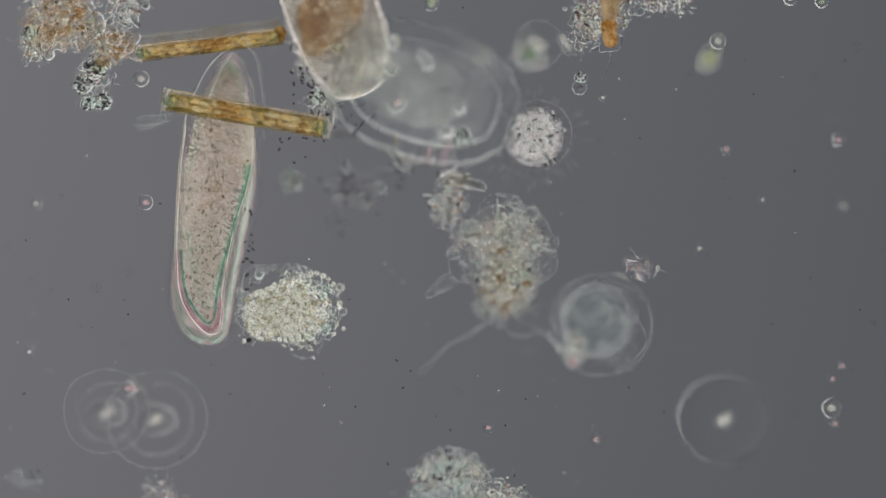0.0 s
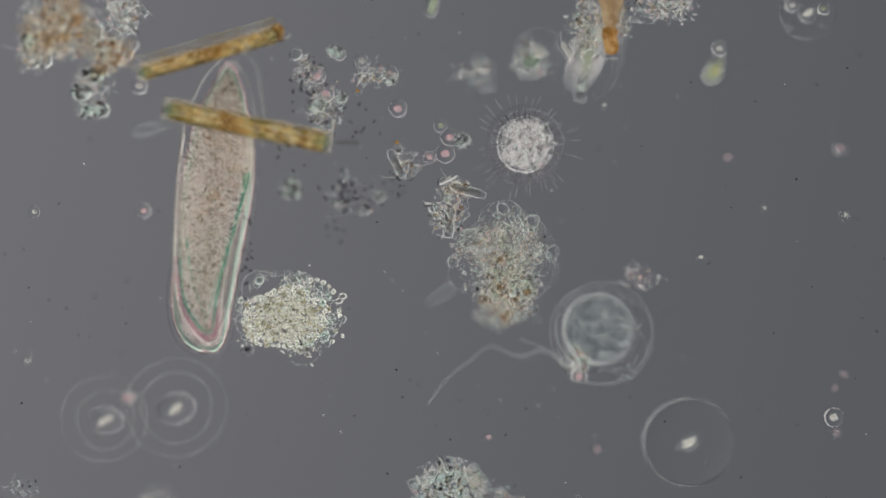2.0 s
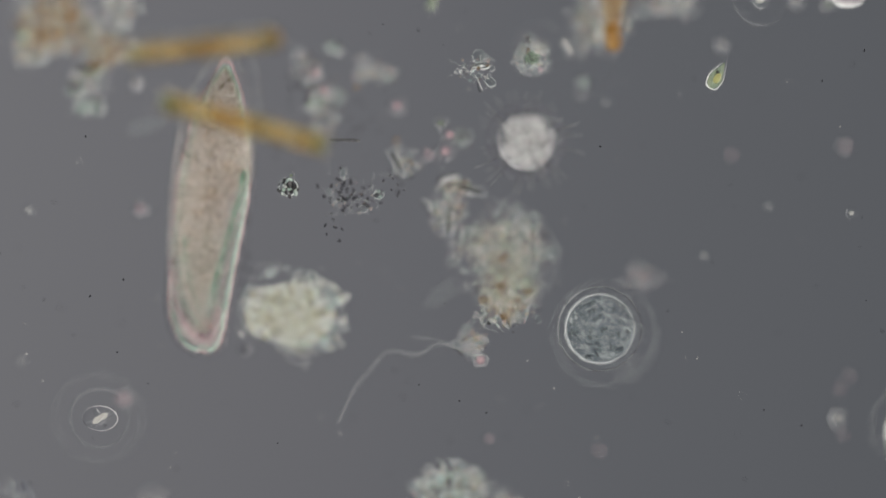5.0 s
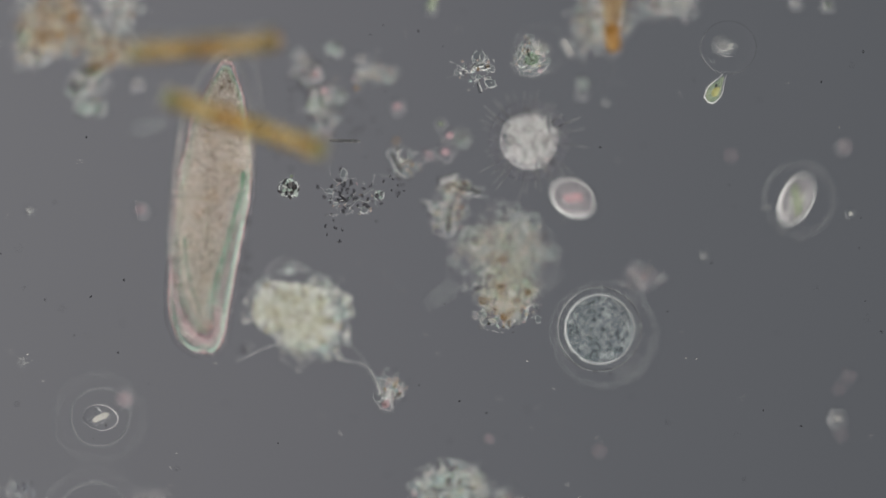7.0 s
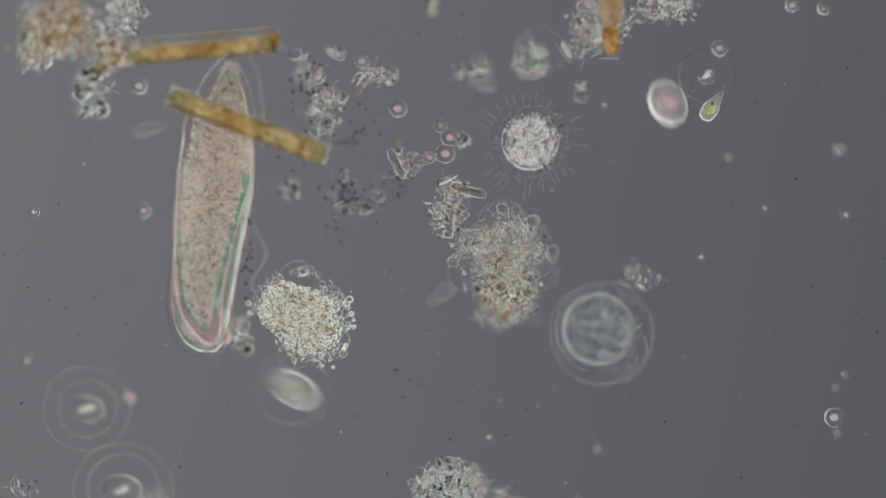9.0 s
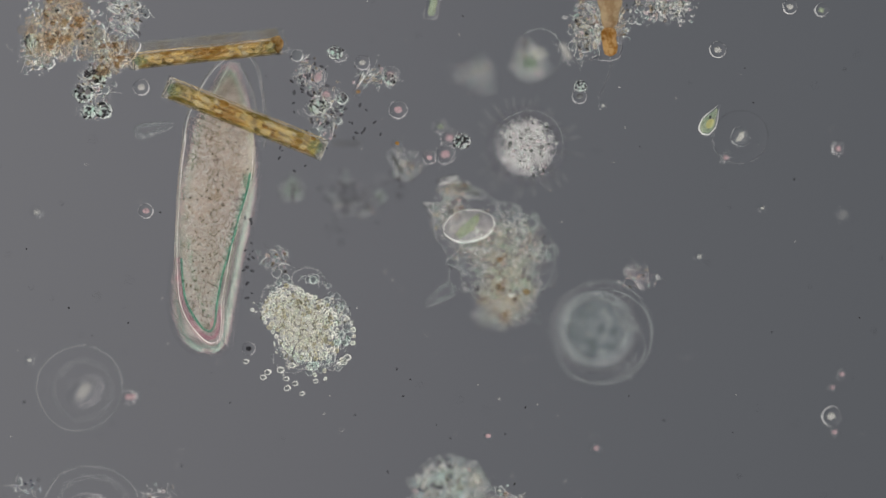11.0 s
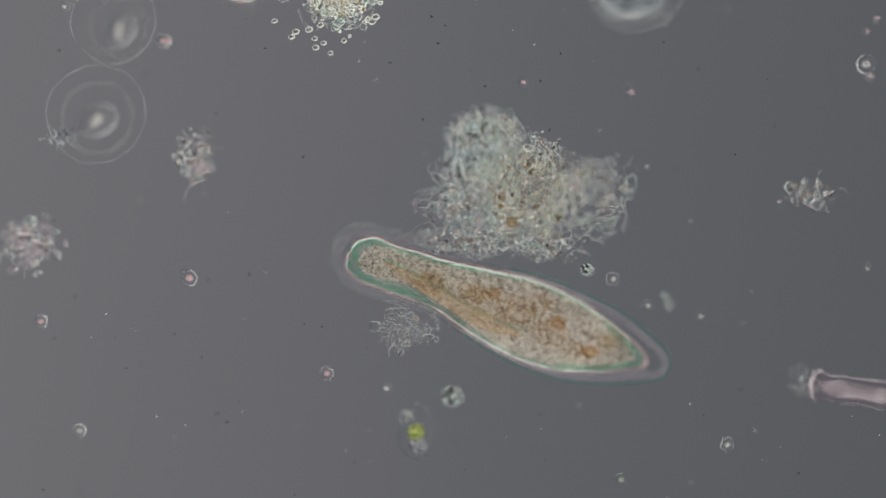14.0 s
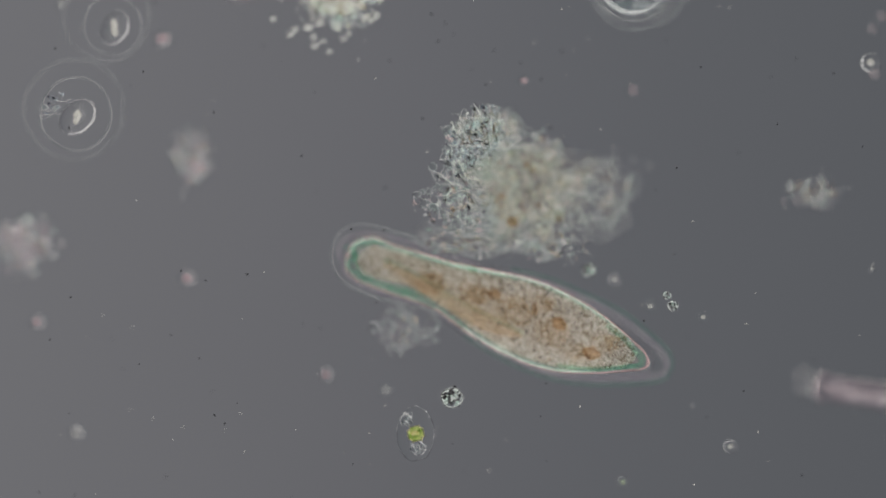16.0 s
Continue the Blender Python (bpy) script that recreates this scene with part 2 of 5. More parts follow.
def many(name, spots, sub=2, stretch=0.0, lumpy=0.0, seed=1):
    """One mesh of many small rounded bodies; spots: x, y, z, radius."""
    rng = np.random.default_rng(seed)
    v0, f0 = ICO[sub]
    vs, fs = [], []
    for i, (x, y, z, r) in enumerate(spots):
        v = v0 * r
        if lumpy:
            v = v * (1 + lumpy * rng.uniform(-1, 1, (len(v0), 1)))
        if stretch:
            k = 1 + stretch * rng.uniform(0, 1)
            a = rng.uniform(0, FULL)
            b = rng.uniform(-0.6, 0.6)
            v = v * np.array([k, 1 / math.sqrt(k), 1 / math.sqrt(k)])
            v = v @ np.array(Euler((0, b, a)).to_matrix()).T
        vs.append(v + (x, y, z))
        fs.append(f0 + i * len(v0))
    return mesh(name, np.concatenate(vs), np.concatenate(fs))


def ball(name, rx, ry, rz, sub=4, lumps=0.0, scale=20.0, seed=0):
    """A rounded lump with an uneven outline."""
    v, f = ICO[sub]
    out = []
    for p in v:
        k = 1.0
        if lumps:
            d = Vector(p)
            k += lumps * (noise.noise(d * 1.7 + Vector((seed, 0, 0))) + 0.55 * noise.noise(d * 4.3 + Vector((0, seed, 0))) + 0.3 * noise.noise(d * 9.1 + Vector((0, 0, seed))))
        out.append((p[0] * rx * k, p[1] * ry * k, p[2] * rz * k))
    return mesh(name, out, f)


def body(name, stations, flat=0.75, n=40, steps=64, shrink=0.0, lumps=0.0, seed=0):
    """A long body through stations (along, side a, side b): its edges on both sides of a straight axis, rounded in section."""
    st = np.array(stations, float) * UNIT
    xs = st[:, 0]
    t = (1 - np.cos(np.linspace(0, math.pi, steps))) / 2
    x = xs[0] + (xs[-1] - xs[0]) * t

    def curve(col):
        tan = np.gradient(col, xs)
        i = np.clip(np.searchsorted(xs, x) - 1, 0, len(xs) - 2)
        h = xs[i + 1] - xs[i]
        s = (x - xs[i]) / h
        return ((2 * s**3 - 3 * s**2 + 1) * col[i] + (s**3 - 2 * s**2 + s) * h * tan[i] + (3 * s**2 - 2 * s**3) * col[i + 1] + (s**3 - s**2) * h * tan[i + 1])

    a, b = curve(st[:, 1]), curve(st[:, 2])
    mid, half = (a + b) / 2, np.maximum(np.abs(b - a) / 2, 1e-5)
    length = xs[-1] - xs[0]
    half = np.maximum(half - shrink * UNIT, 1e-5)
    if shrink:
        x = xs[0] + shrink * UNIT + (length - 2 * shrink * UNIT) * t
    verts, faces = [], []
    for i in range(steps):
        for j in range(n):
            g = FULL * j / n
            k = 1.0
            if lumps:
                k += lumps * noise.noise(Vector((x[i] * 40 + seed, math.cos(g) * 1.5, math.sin(g) * 1.5)))
            verts.append((x[i], mid[i] + half[i] * math.cos(g) * k, half[i] * flat * math.sin(g) * k))
    for i in range(steps - 1):
        for j in range(n):
            faces.append((i * n + j, i * n + (j + 1) % n, (i + 1) * n + (j + 1) % n, (i + 1) * n + j))
    faces.append(tuple(range(n))[::-1])
    faces.append(tuple((steps - 1) * n + j for j in range(n)))
    me = mesh(name, verts, faces)
    return me, x, mid, half


def strand(name, points, radius, taper=0.4, n=6):
    """A thin bent thread through points."""
    pts = [Vector(p) for p in points]
    fine = []
    for i in range(len(pts) - 1):
        p0, p1, p2, p3 = pts[max(0, i - 1)], pts[i], pts[i + 1], pts[min(len(pts) - 1, i + 2)]
        for k in range(6):
            s = k / 6
            fine.append(0.5 * (2 * p1 + (p2 - p0) * s + (2 * p0 - 5 * p1 + 4 * p2 - p3) * s**2 + (3 * p1 - p0 - 3 * p2 + p3) * s**3))
    fine.append(pts[-1])
    verts, faces = [], []
    for i, p in enumerate(fine):
        d = (fine[min(i + 1, len(fine) - 1)] - fine[max(i - 1, 0)]).normalized()
        a = d.cross(Vector((0, 0, 1)))
        a = a.normalized() if a.length > 1e-6 else Vector((1, 0, 0))
        b = d.cross(a)
        r = radius * (1 - (1 - taper) * i / len(fine))
        verts += [p + (a * math.cos(FULL * j / n) + b * math.sin(FULL * j / n)) * r for j in range(n)]
    for i in range(len(fine) - 1):
        for j in range(n):
            faces.append((i * n + j, i * n + (j + 1) % n, (i + 1) * n + (j + 1) % n, (i + 1) * n + j))
    faces.append(tuple(range(n))[::-1])
    faces.append(tuple((len(fine) - 1) * n + j for j in range(n)))
    return mesh(name, verts, faces)


def fringe(name, path, length, count, rng, wide=0.0006):
    """Short fine hairs that stand out from a closed outline (points with outward ways)."""
    verts, faces = [], []
    for _ in range(count):
        i = rng.integers(0, len(path))
        p, d = path[i]
        d = (d + Vector((rng.uniform(-.5, .5), rng.uniform(-.5, .5), rng.uniform(-.4, .4)))).normalized()
        tip = p + d * length * rng.uniform(0.5, 1.1)
        a = d.cross(Vector((0, 0, 1))).normalized() * wide
        k = len(verts)
        verts += [p + a, p - a * 0.5 + Vector((0, 0, wide)), p - a * 0.5 - Vector((0, 0, wide)), tip]
        faces += [(k, k + 1, k + 3), (k + 1, k + 2, k + 3), (k + 2, k, k + 3), (k, k + 2, k + 1)]
    return mesh(name, verts, faces, False)


def scatter_in(rng, count, rx, ry, rz, small, large, power=0.55, apart=0.85):
    """Random spots in a flat ragged heap, hardly one over another."""
    out, got = [], np.zeros((count, 3))
    tries = 0
    while len(out) < count and tries < count * 14:
        tries += 1
        a, r = rng.uniform(0, FULL), rng.uniform(0, 1) ** power
        if rng.uniform() < 0.1:
            r *= rng.uniform(1.0, 1.35)
        wob = 1 + 0.20 * math.sin(3 * a + count) + 0.14 * math.sin(5 * a + 2.1 * count) + 0.08 * math.sin(9 * a + count)
        s = rng.uniform(small, large) if rng.uniform() < 0.85 else rng.uniform(large, large * 1.5)
        x, y = math.cos(a) * r * rx * wob, math.sin(a) * r * ry * wob
        n = len(out)
        if n and np.any((got[:n, 0] - x) ** 2 + (got[:n, 1] - y) ** 2 < (apart * (got[:n, 2] + s)) ** 2):
            continue
        got[n] = x, y, s
        out.append((x * UNIT, y * UNIT, (rng.uniform(-1, 1) * rz * 0.45 * math.sqrt(max(0.1, 1 - r * r)) + rz * 0.3) * UNIT, s * UNIT))
    return out


# ---- setting ----
def disc_mesh(name, r0, r1, n=96):
    verts = [(r * math.cos(FULL * i / n), r * math.sin(FULL * i / n), 0) for r in (r0, r1) for i in range(n)]
    faces = [(i, n + i, n + (i + 1) % n, (i + 1) % n) for i in range(n)]
    if r0 == 0:
        verts = [(r1 * math.cos(FULL * i / n), r1 * math.sin(FULL * i / n), 0) for i in range(n)]
        faces = [tuple(range(n))]
    return mesh(name, verts, faces, False)


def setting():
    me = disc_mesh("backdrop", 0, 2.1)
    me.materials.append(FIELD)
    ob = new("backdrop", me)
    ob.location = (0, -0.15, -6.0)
    tagged(ob, "glowing grey field under the glass slide, uneven light put into its colour", "backdrop", kind="structure")
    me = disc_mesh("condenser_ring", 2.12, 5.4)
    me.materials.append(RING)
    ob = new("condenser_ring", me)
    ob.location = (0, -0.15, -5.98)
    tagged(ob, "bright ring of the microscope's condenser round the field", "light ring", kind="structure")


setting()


# ---- living things ----
def outline_path(x, mid, half, z=0.0):
    pts = []
    for i in range(1, len(x) - 1):
        for s in (1, -1):
            slope = Vector((-(half[i + 1] - half[i - 1]), (x[i + 1] - x[i - 1]) * s, 0))
            pts.append((Vector((x[i], mid[i] + s * half[i], z)), slope.normalized()))
    return pts


def closed_edge(name, x, mid, half, inset, radius, z):
    """A thin bead that follows an outline, a little inside it."""
    k = [i for i in range(2, len(x) - 2, 2) if half[i] > inset * 1.6]
    pts = [(x[i], mid[i] + half[i] - inset, z) for i in k] + [(x[-1] - inset * 1.3, mid[-1], z)] + [(x[i], mid[i] - half[i] + inset, z) for i in reversed(k)] + [(x[0] + inset * 1.6, mid[0], z)]
    return strand(name, pts + pts[:1], radius, 1.0)


def paramecium(name, at, turn, stations, inside, label, seed, grains_n=900, tilt=0.0, clear_layer=M_ECTO):
    """A large slipper-shaped ciliate lying along its x axis."""
    rng = np.random.default_rng(seed)
    root = thing(name, at, label, "paramecium")
    root.matrix_basis = Matrix.Translation(at) @ pose(0, 0, 0, 0, tilt, turn)
    me, x, mid, half = body("pellicle", stations, 0.62)
    part("pellicle", me, M_PELLICLE, root, "clear pinkish outer skin")
    me, *_ = body("ectoplasm", stations, 0.58, shrink=5)
    part("ectoplasm", me, clear_layer, root, "thin clear layer under the skin")
    part("green_edge", closed_edge("green_edge", x, mid, half, 10 * UNIT, 4.6 * UNIT, .002), M_EDGE, root, "greenish edge inside the skin")
    part("bright_edge", closed_edge("bright_edge", x, mid, half, 1.2 * UNIT, 1.7 * UNIT, .0), M_RIM, root, "bright white edge of the skin")
    part("rosy_edge", closed_edge("rosy_edge", x, mid, half, 3.5 * UNIT, 2.4 * UNIT, -.002), M_ROSY_EDGE, root, "rosy edge inside the skin")
    me, xi, mi, hi = body("cytoplasm", inside, 0.46, lumps=0.05, seed=seed)
    plasm_part = part("cytoplasm", me, M_PLASM, root, "grainy brown cytoplasm")
    spots = []
    while len(spots) < grains_n:
        i = rng.integers(2, len(xi) - 2)
        u = rng.uniform(-0.96, 0.96)
        z = 0.46 * hi[i] * math.sqrt(1 - u * u)
        spots.append((xi[i] + rng.uniform(-6, 6) * UNIT, mi[i] + u * hi[i], z * rng.uniform(0.8, 1.1), (0.85 + 1.5 * rng.uniform() ** 1.5) * UNIT))
    coarse = [(x, y, z + 1.5 * UNIT, r * 1.45) for x, y, z, r in spots[::9]]
    tagged(part("coarse_crystal", many("coarse_crystal", coarse, 1, .8, .12, seed + 3), M_COARSE, plasm_part, "coarser bright and dark crystals"), kind="stuff")
    tagged(part("crystal", many("crystal", spots, 1, 0.8, 0.1, seed), M_CRYST, plasm_part, "small glittering crystals"), kind="stuff")
    me, *_ = body("ciliary_coat", stations, 0.62, shrink=-8)
    part("ciliary_coat", me, M_COAT, root, "faint rosy veil of beating cilia")
    part("cilia", fringe("cilia", outline_path(x, mid, half), 8 * UNIT, 900, rng, .0004), M_CILIA, root, "fine clear fringe of cilia")
    return root, plasm_part


def lines(root, name, rows, material, radius, label, taper=0.8):
    """A thin edge line of a body; rows: along, across, height, in plan units."""
    return part(name, strand(name, [Vector(p) * UNIT for p in rows], radius * UNIT, taper), material, root, label)


def left_paramecium():
    st = [(-260, -2, 2), (-255, -8, 9), (-237, -17, 19), (-207, -31, 33), (-167, -46, 44), (-117, -54, 54), (-67, -60, 61), (-16, -62, 62), (34, -63, 57), (84, -66, 51),
          (134, -69, 46), (184, -66, 41), (224, -53, 37), (246, -36, 30), (257, -16, 18), (261, -3, 5)]
    at = place(382.5, 366.5, -0.012)
    inside = [(-238, -3, 3), (-230, -10, 12), (-205, -24, 26), (-167, -38, 37), (-117, -46, 46), (-67, -52, 50), (-38, -54, 46), (-18, -56, 26), (10, -57, 20), (60, -54, 18), (100, -47, 13),
              (140, -37, 5), (170, -26, -2), (188, -14, -8)]
    root, plasm_part = paramecium("paramecium", at, -90 - 4.5, st, inside,
                         "large slipper-shaped paramecium, grainy brown inside with a clear rim", 3, 2800, -3.0)
    lip, *_ = body("oral_groove", [(-66, 36, 42), (-50, 14, 50), (-14, 8, 52), (50, 12, 48), (120, 4, 42), (180, -4, 36), (215, -6, 24), (228, 4, 10)], 0.35, 24, 40)
    part("oral_groove", lip, M_FOLD, root, "pale fold of the mouth groove", Matrix.Translation((0, 0, 0.006)))
    lines(root, "groove_edge", [(-63, 43, 22), (-22, 41, 26), (42, 28, 26), (93, 18, 24), (162, 4, 20), (204, -2, 14)], M_VEIL_GREEN, 2.6, "green edge of the groove")
    lines(root, "groove_light", [(-55, 38, 24), (-20, 36, 28), (40, 23, 28), (93, 13, 26), (160, 0, 22), (198, -4, 16)], M_WHITE_LINE, 1.5, "bright line beside the groove")
    lines(root, "groove_rim", [(-64, 42, 22), (-52, 19, 27), (-30, 7, 28), (2, 3, 26), (40, 4, 22)], M_WHITE_LINE, 2.4, "bright curved rim of the groove", .6)
    lines(root, "inner_line", [(-30, -57, 14), (7, -55, 18), (79, -51, 20), (129, -41, 22), (175, -24, 20), (204, -3, 16)], M_WHITE_LINE, 2.2, "bright inner line")
    lines(root, "inner_green_line", [(60, -46, 22), (120, -35, 24), (166, -19, 22), (198, -4, 16)], M_VEIL_GREEN, 2.6, "green inner line")
    lines(root, "lower_band", [(-120, -20, -70), (-51, -33, -74), (57, -23, -76), (130, -17, -72), (175, 5, -66)], M_WHITE_LINE, 3.0, "pale band low in the body")
    lines(root, "lower_green_line", [(20, -14, -70), (60, -12, -76), (150, -2, -72), (172, 11, -66)], M_VEIL_GREEN, 2.6, "greenish line low in the body")
    # the clear halo of the front, high over it
    zf = 0.052 / UNIT
    lines(root, "front_halo", [(-97, -67, zf), (-140, -65, zf), (-188, -50, zf), (-229, -31, zf), (-258, -6, zf), (-268, 13, zf), (-266, 38, zf), (-243, 55, zf), (-209, 65, zf), (-150, 76, zf), (-108, 77, zf)], M_ARC, 2.6, "wide pale edge of the front's halo", 1.0)
    lines(root, "front_halo_line", [(-147, -35, zf), (-191, -21, zf), (-234, -4, zf), (-254, 12, zf), (-236, 31, zf), (-202, 48, zf), (-152, 62, zf)], M_ARC, 2.0, "inner line of the front's halo", 1.0)
    # the high ridge of the rear, narrower than the body
    ridge = [(-150, -60, 54), (-103, -67, 60), (-56, -68, 61), (-15, -67, 55), (22, -67, 46), (58, -66, 38), (120, -61, 31), (172, -53, 27), (208, -37, 28), (233, -16, 26), (246, 2, 18), (249, 9, 12)]
    top = 0.048
    me, x, mid, half = body("rear_ridge", ridge, 0.10, 40, 70)
    part("rear_ridge", me, M_RIDGE, root, "clear high ridge of the rear", Matrix.Translation((0, 0, top)))
    z = top / UNIT
    lines(root, "ridge_edge", [(-120, -64, z), (-56, -68, z), (22, -67, z), (80, -65, z), (120, -61, z), (172, -53, z), (208, -37, z), (233, -15, z), (247, 4, z), (246, 20, z), (233, 27, z), (208, 28, z), (172, 26, z),
                               (120, 31, z), (58, 38, z), (22, 46, z), (-15, 55, z), (-56, 61, z), (-110, 59, z)], M_WHITE_LINE, 2.6, "bright white edge of the ridge", 1.0)
    lines(root, "ridge_green_edge", [(100, -54, z), (136, -49, z), (176, -39, z), (211, -16, z), (226, 4, z), (214, 14, z), (172, 16, z), (120, 22, z), (89, 29, z), (27, 41, z), (-25, 52, z), (-60, 56, z)], M_VEIL_GREEN, 2.3, "green inner edge of the ridge", 0.8)
    lines(root, "rosy_band", [(100, -58, z - 3), (160, -50, z - 3), (200, -34, z - 3), (228, -11, z - 3), (238, 8, z - 3), (226, 20, z - 3), (180, 22, z - 3)], M_BAND_ROSE, 5.0, "rosy band along the rear edge", 0.5)
    rng = np.random.default_rng(33)
    spots = []
    for _ in range(2300):
        x = rng.uniform(-150, 222)
        lo = np.interp(x, (-150, -60, 45, 136, 176, 222), (-46, -58, -56, -48, -38, -4))
        hi = np.interp(x, (-150, -60, -25, 27, 89, 172, 222), (44, 52, 50, 39, 27, 14, 4))
        spots.append((x * UNIT, rng.uniform(lo, hi) * UNIT, (z - 3 + rng.uniform(-9, 3)) * UNIT, (0.9 + 2.4 * rng.uniform() ** 2.2) * UNIT))
    tagged(part("rear_crystal", many("rear_crystal", spots, 1, 1.0, .1, 4), M_CRYST_THIN, plasm_part, "sparse crystals in the clear rear"), kind="stuff")
    part("cell_end", ball("cell_end", 13 * UNIT, 11 * UNIT, 7 * UNIT, 3, .25), M_ROSE, root, "rosy pouch at the rear end", Matrix.Translation((210 * UNIT, -1 * UNIT, .0)))
    for k, (u, w, r) in enumerate([(-195, -3, 17), (-120, -18, 12), (-70, 20, 13), (10, -28, 11), (70, -20, 10), (120, 2, 12), (-20, -10, 14)]):
        part("food_vacuole", ball("food_vacuole", r * UNIT, r * UNIT, r * UNIT * .8, 3, 0.08, seed=k), M_FOOD if k else M_BEAD, plasm_part, "", Matrix.Translation((u * UNIT, w * UNIT, -0.006 if k else 0.008)))
    return root


def lower_paramecium():
    st = [(-296, -3, 4), (-291, -20, 24), (-276, -31, 41), (-220, -38, 47), (-115, -40, 53), (-43, -61, 62), (36, -75, 71), (116, -74, 64), (192, -52, 44), (245, -30, 22), (270, -18, 8),
          (279, -8, -3)]
    ang = math.degrees(math.atan2(195, 558))
    at = place(891 - 62, 552 + 626, 0.016)
    inside = [(-270, -3, 6), (-262, -14, 24), (-240, -18, 34), (-180, -14, 39), (-115, -24, 43), (-43, -48, 52), (36, -64, 62), (120, -63, 56), (180, -46, 42), (215, -32, 28), (235, -20, 16), (244, -8, 4)]
    root, plasm_part = paramecium("paramecium", at, -ang, st, inside, "large paramecium lying beside a debris heap, rusty brown inside", 8, 5600, 9.0, M_ECTO_GREY)
    lip, *_ = body("oral_groove", [(-235, 8, 14), (-190, -8, 12), (-130, -24, 2), (-80, -36, -6), (-30, -44, -12), (20, -40, -22), (40, -34, -28)], .4, 20, 40, lumps=.1)
    part("oral_groove", lip, M_LIP, root, "warm-tinted fold of the mouth groove", Matrix.Translation((0, 0, .020)))
    lines(root, "groove_lip", [(-236, 16, 26), (-190, 12, 30), (-130, 0, 34), (-80, -10, 38), (-30, -18, 42), (40, -26, 44)], M_GROOVE, 2.6, "thin greenish lip of the groove", .7)
    lines(root, "groove_edge", [(-230, 8, 26), (-190, -8, 30), (-130, -25, 32), (-80, -38, 34), (-40, -52, 30)], M_PELLICLE, 2.6, "pale edge of the mouth groove", .7)
    # the wide clear veil round the rear, high up, and round the front, low down; heights follow the body's lean
    lean = math.tan(radians(9.0))
    for nm, mat, r, grow, label in (("rear_veil", M_VEIL_GREEN_SOFT, 3.6, 0, "wide greenish clear veil round the rear"), ("rear_veil_rose", M_LILAC, 6.0, -9, "rosy inside of the rear veil")):
        rows = [(-20, 74), (50, 80), (115, 76), (187, 67), (243, 48), (288, 26), (299, -3), (278, -32), (168, -75), (79, -86), (0, -78), (-60, -64)]
        lines(root, nm, [(x + grow * (x > 150), y + grow * (1 if y > 20 else -1 if y < -20 else 0), 50 + x * lean) for x, y in rows], mat, r, label, 1.0)
    for nm, mat, r, grow, label in (("front_veil", M_VEIL, 2.6, 0, "wide clear veil round the front"), ("front_veil_rose", M_LILAC, 5.0, -12, "rosy inside of the front veil"), ("front_inner_edge", M_VEIL_GREEN, 4.0, -32, "greenish edge inside the front")):
        rows = [(-90, -40), (-140, -46), (-210, -53), (-272, -47), (-304, -20), (-313, 12), (-303, 44), (-274, 62), (-205, 69), (-120, 70), (-60, 72)]
        lines(root, nm, [(x - grow * (x < -250), y + grow * (1 if y > 20 else -1 if y < -15 else 0), -38 + x * lean) for x, y in rows], mat, r, label, 1.0)
    lines(root, "tip_teal", [(120, -58, 14), (165, -50, 14), (205, -37, 12), (240, -21, 10), (260, -9, 8), (250, 4, 10), (218, 20, 12), (180, 34, 14)], M_EDGE, 4.0, "teal inner edge of the rear tip", 0.7)
    for k, (u, w, r) in enumerate([(95, -8, 20), (145, -26, 14), (-140, 4, 18), (20, 6, 22), (-60, 10, 18), (190, 4, 14), (60, 34, 13)]):
        part("food_vacuole", ball("food_vacuole", r * UNIT * 1.5, r * UNIT, r * UNIT * .6, 4, 0.6, seed=k * 3), M_FOOD, plasm_part, "", Matrix.Translation((u * UNIT, w * UNIT, .006)))
    for u, w, r in ((96, 10, 10), (168, -20, 11), (-30, 22, 9)):
        part("rust_vacuole", ball("rust_vacuole", r * UNIT * 1.3, r * UNIT, r * UNIT * .5, 4, 0.4, seed=u), M_AMBER_THIN, plasm_part, "", Matrix.Translation((u * UNIT, w * UNIT, .016)))
    return root


M_AMBER_THIN = stain("amber_vacuole", (0.87, 0.75, 0.62), (0.97, 0.90, 0.82), 170, 0.05)


M_MASS = stain("brown_food_mass", (0.84, 0.72, 0.57), (0.97, 0.92, 0.85), 60, 0.04)


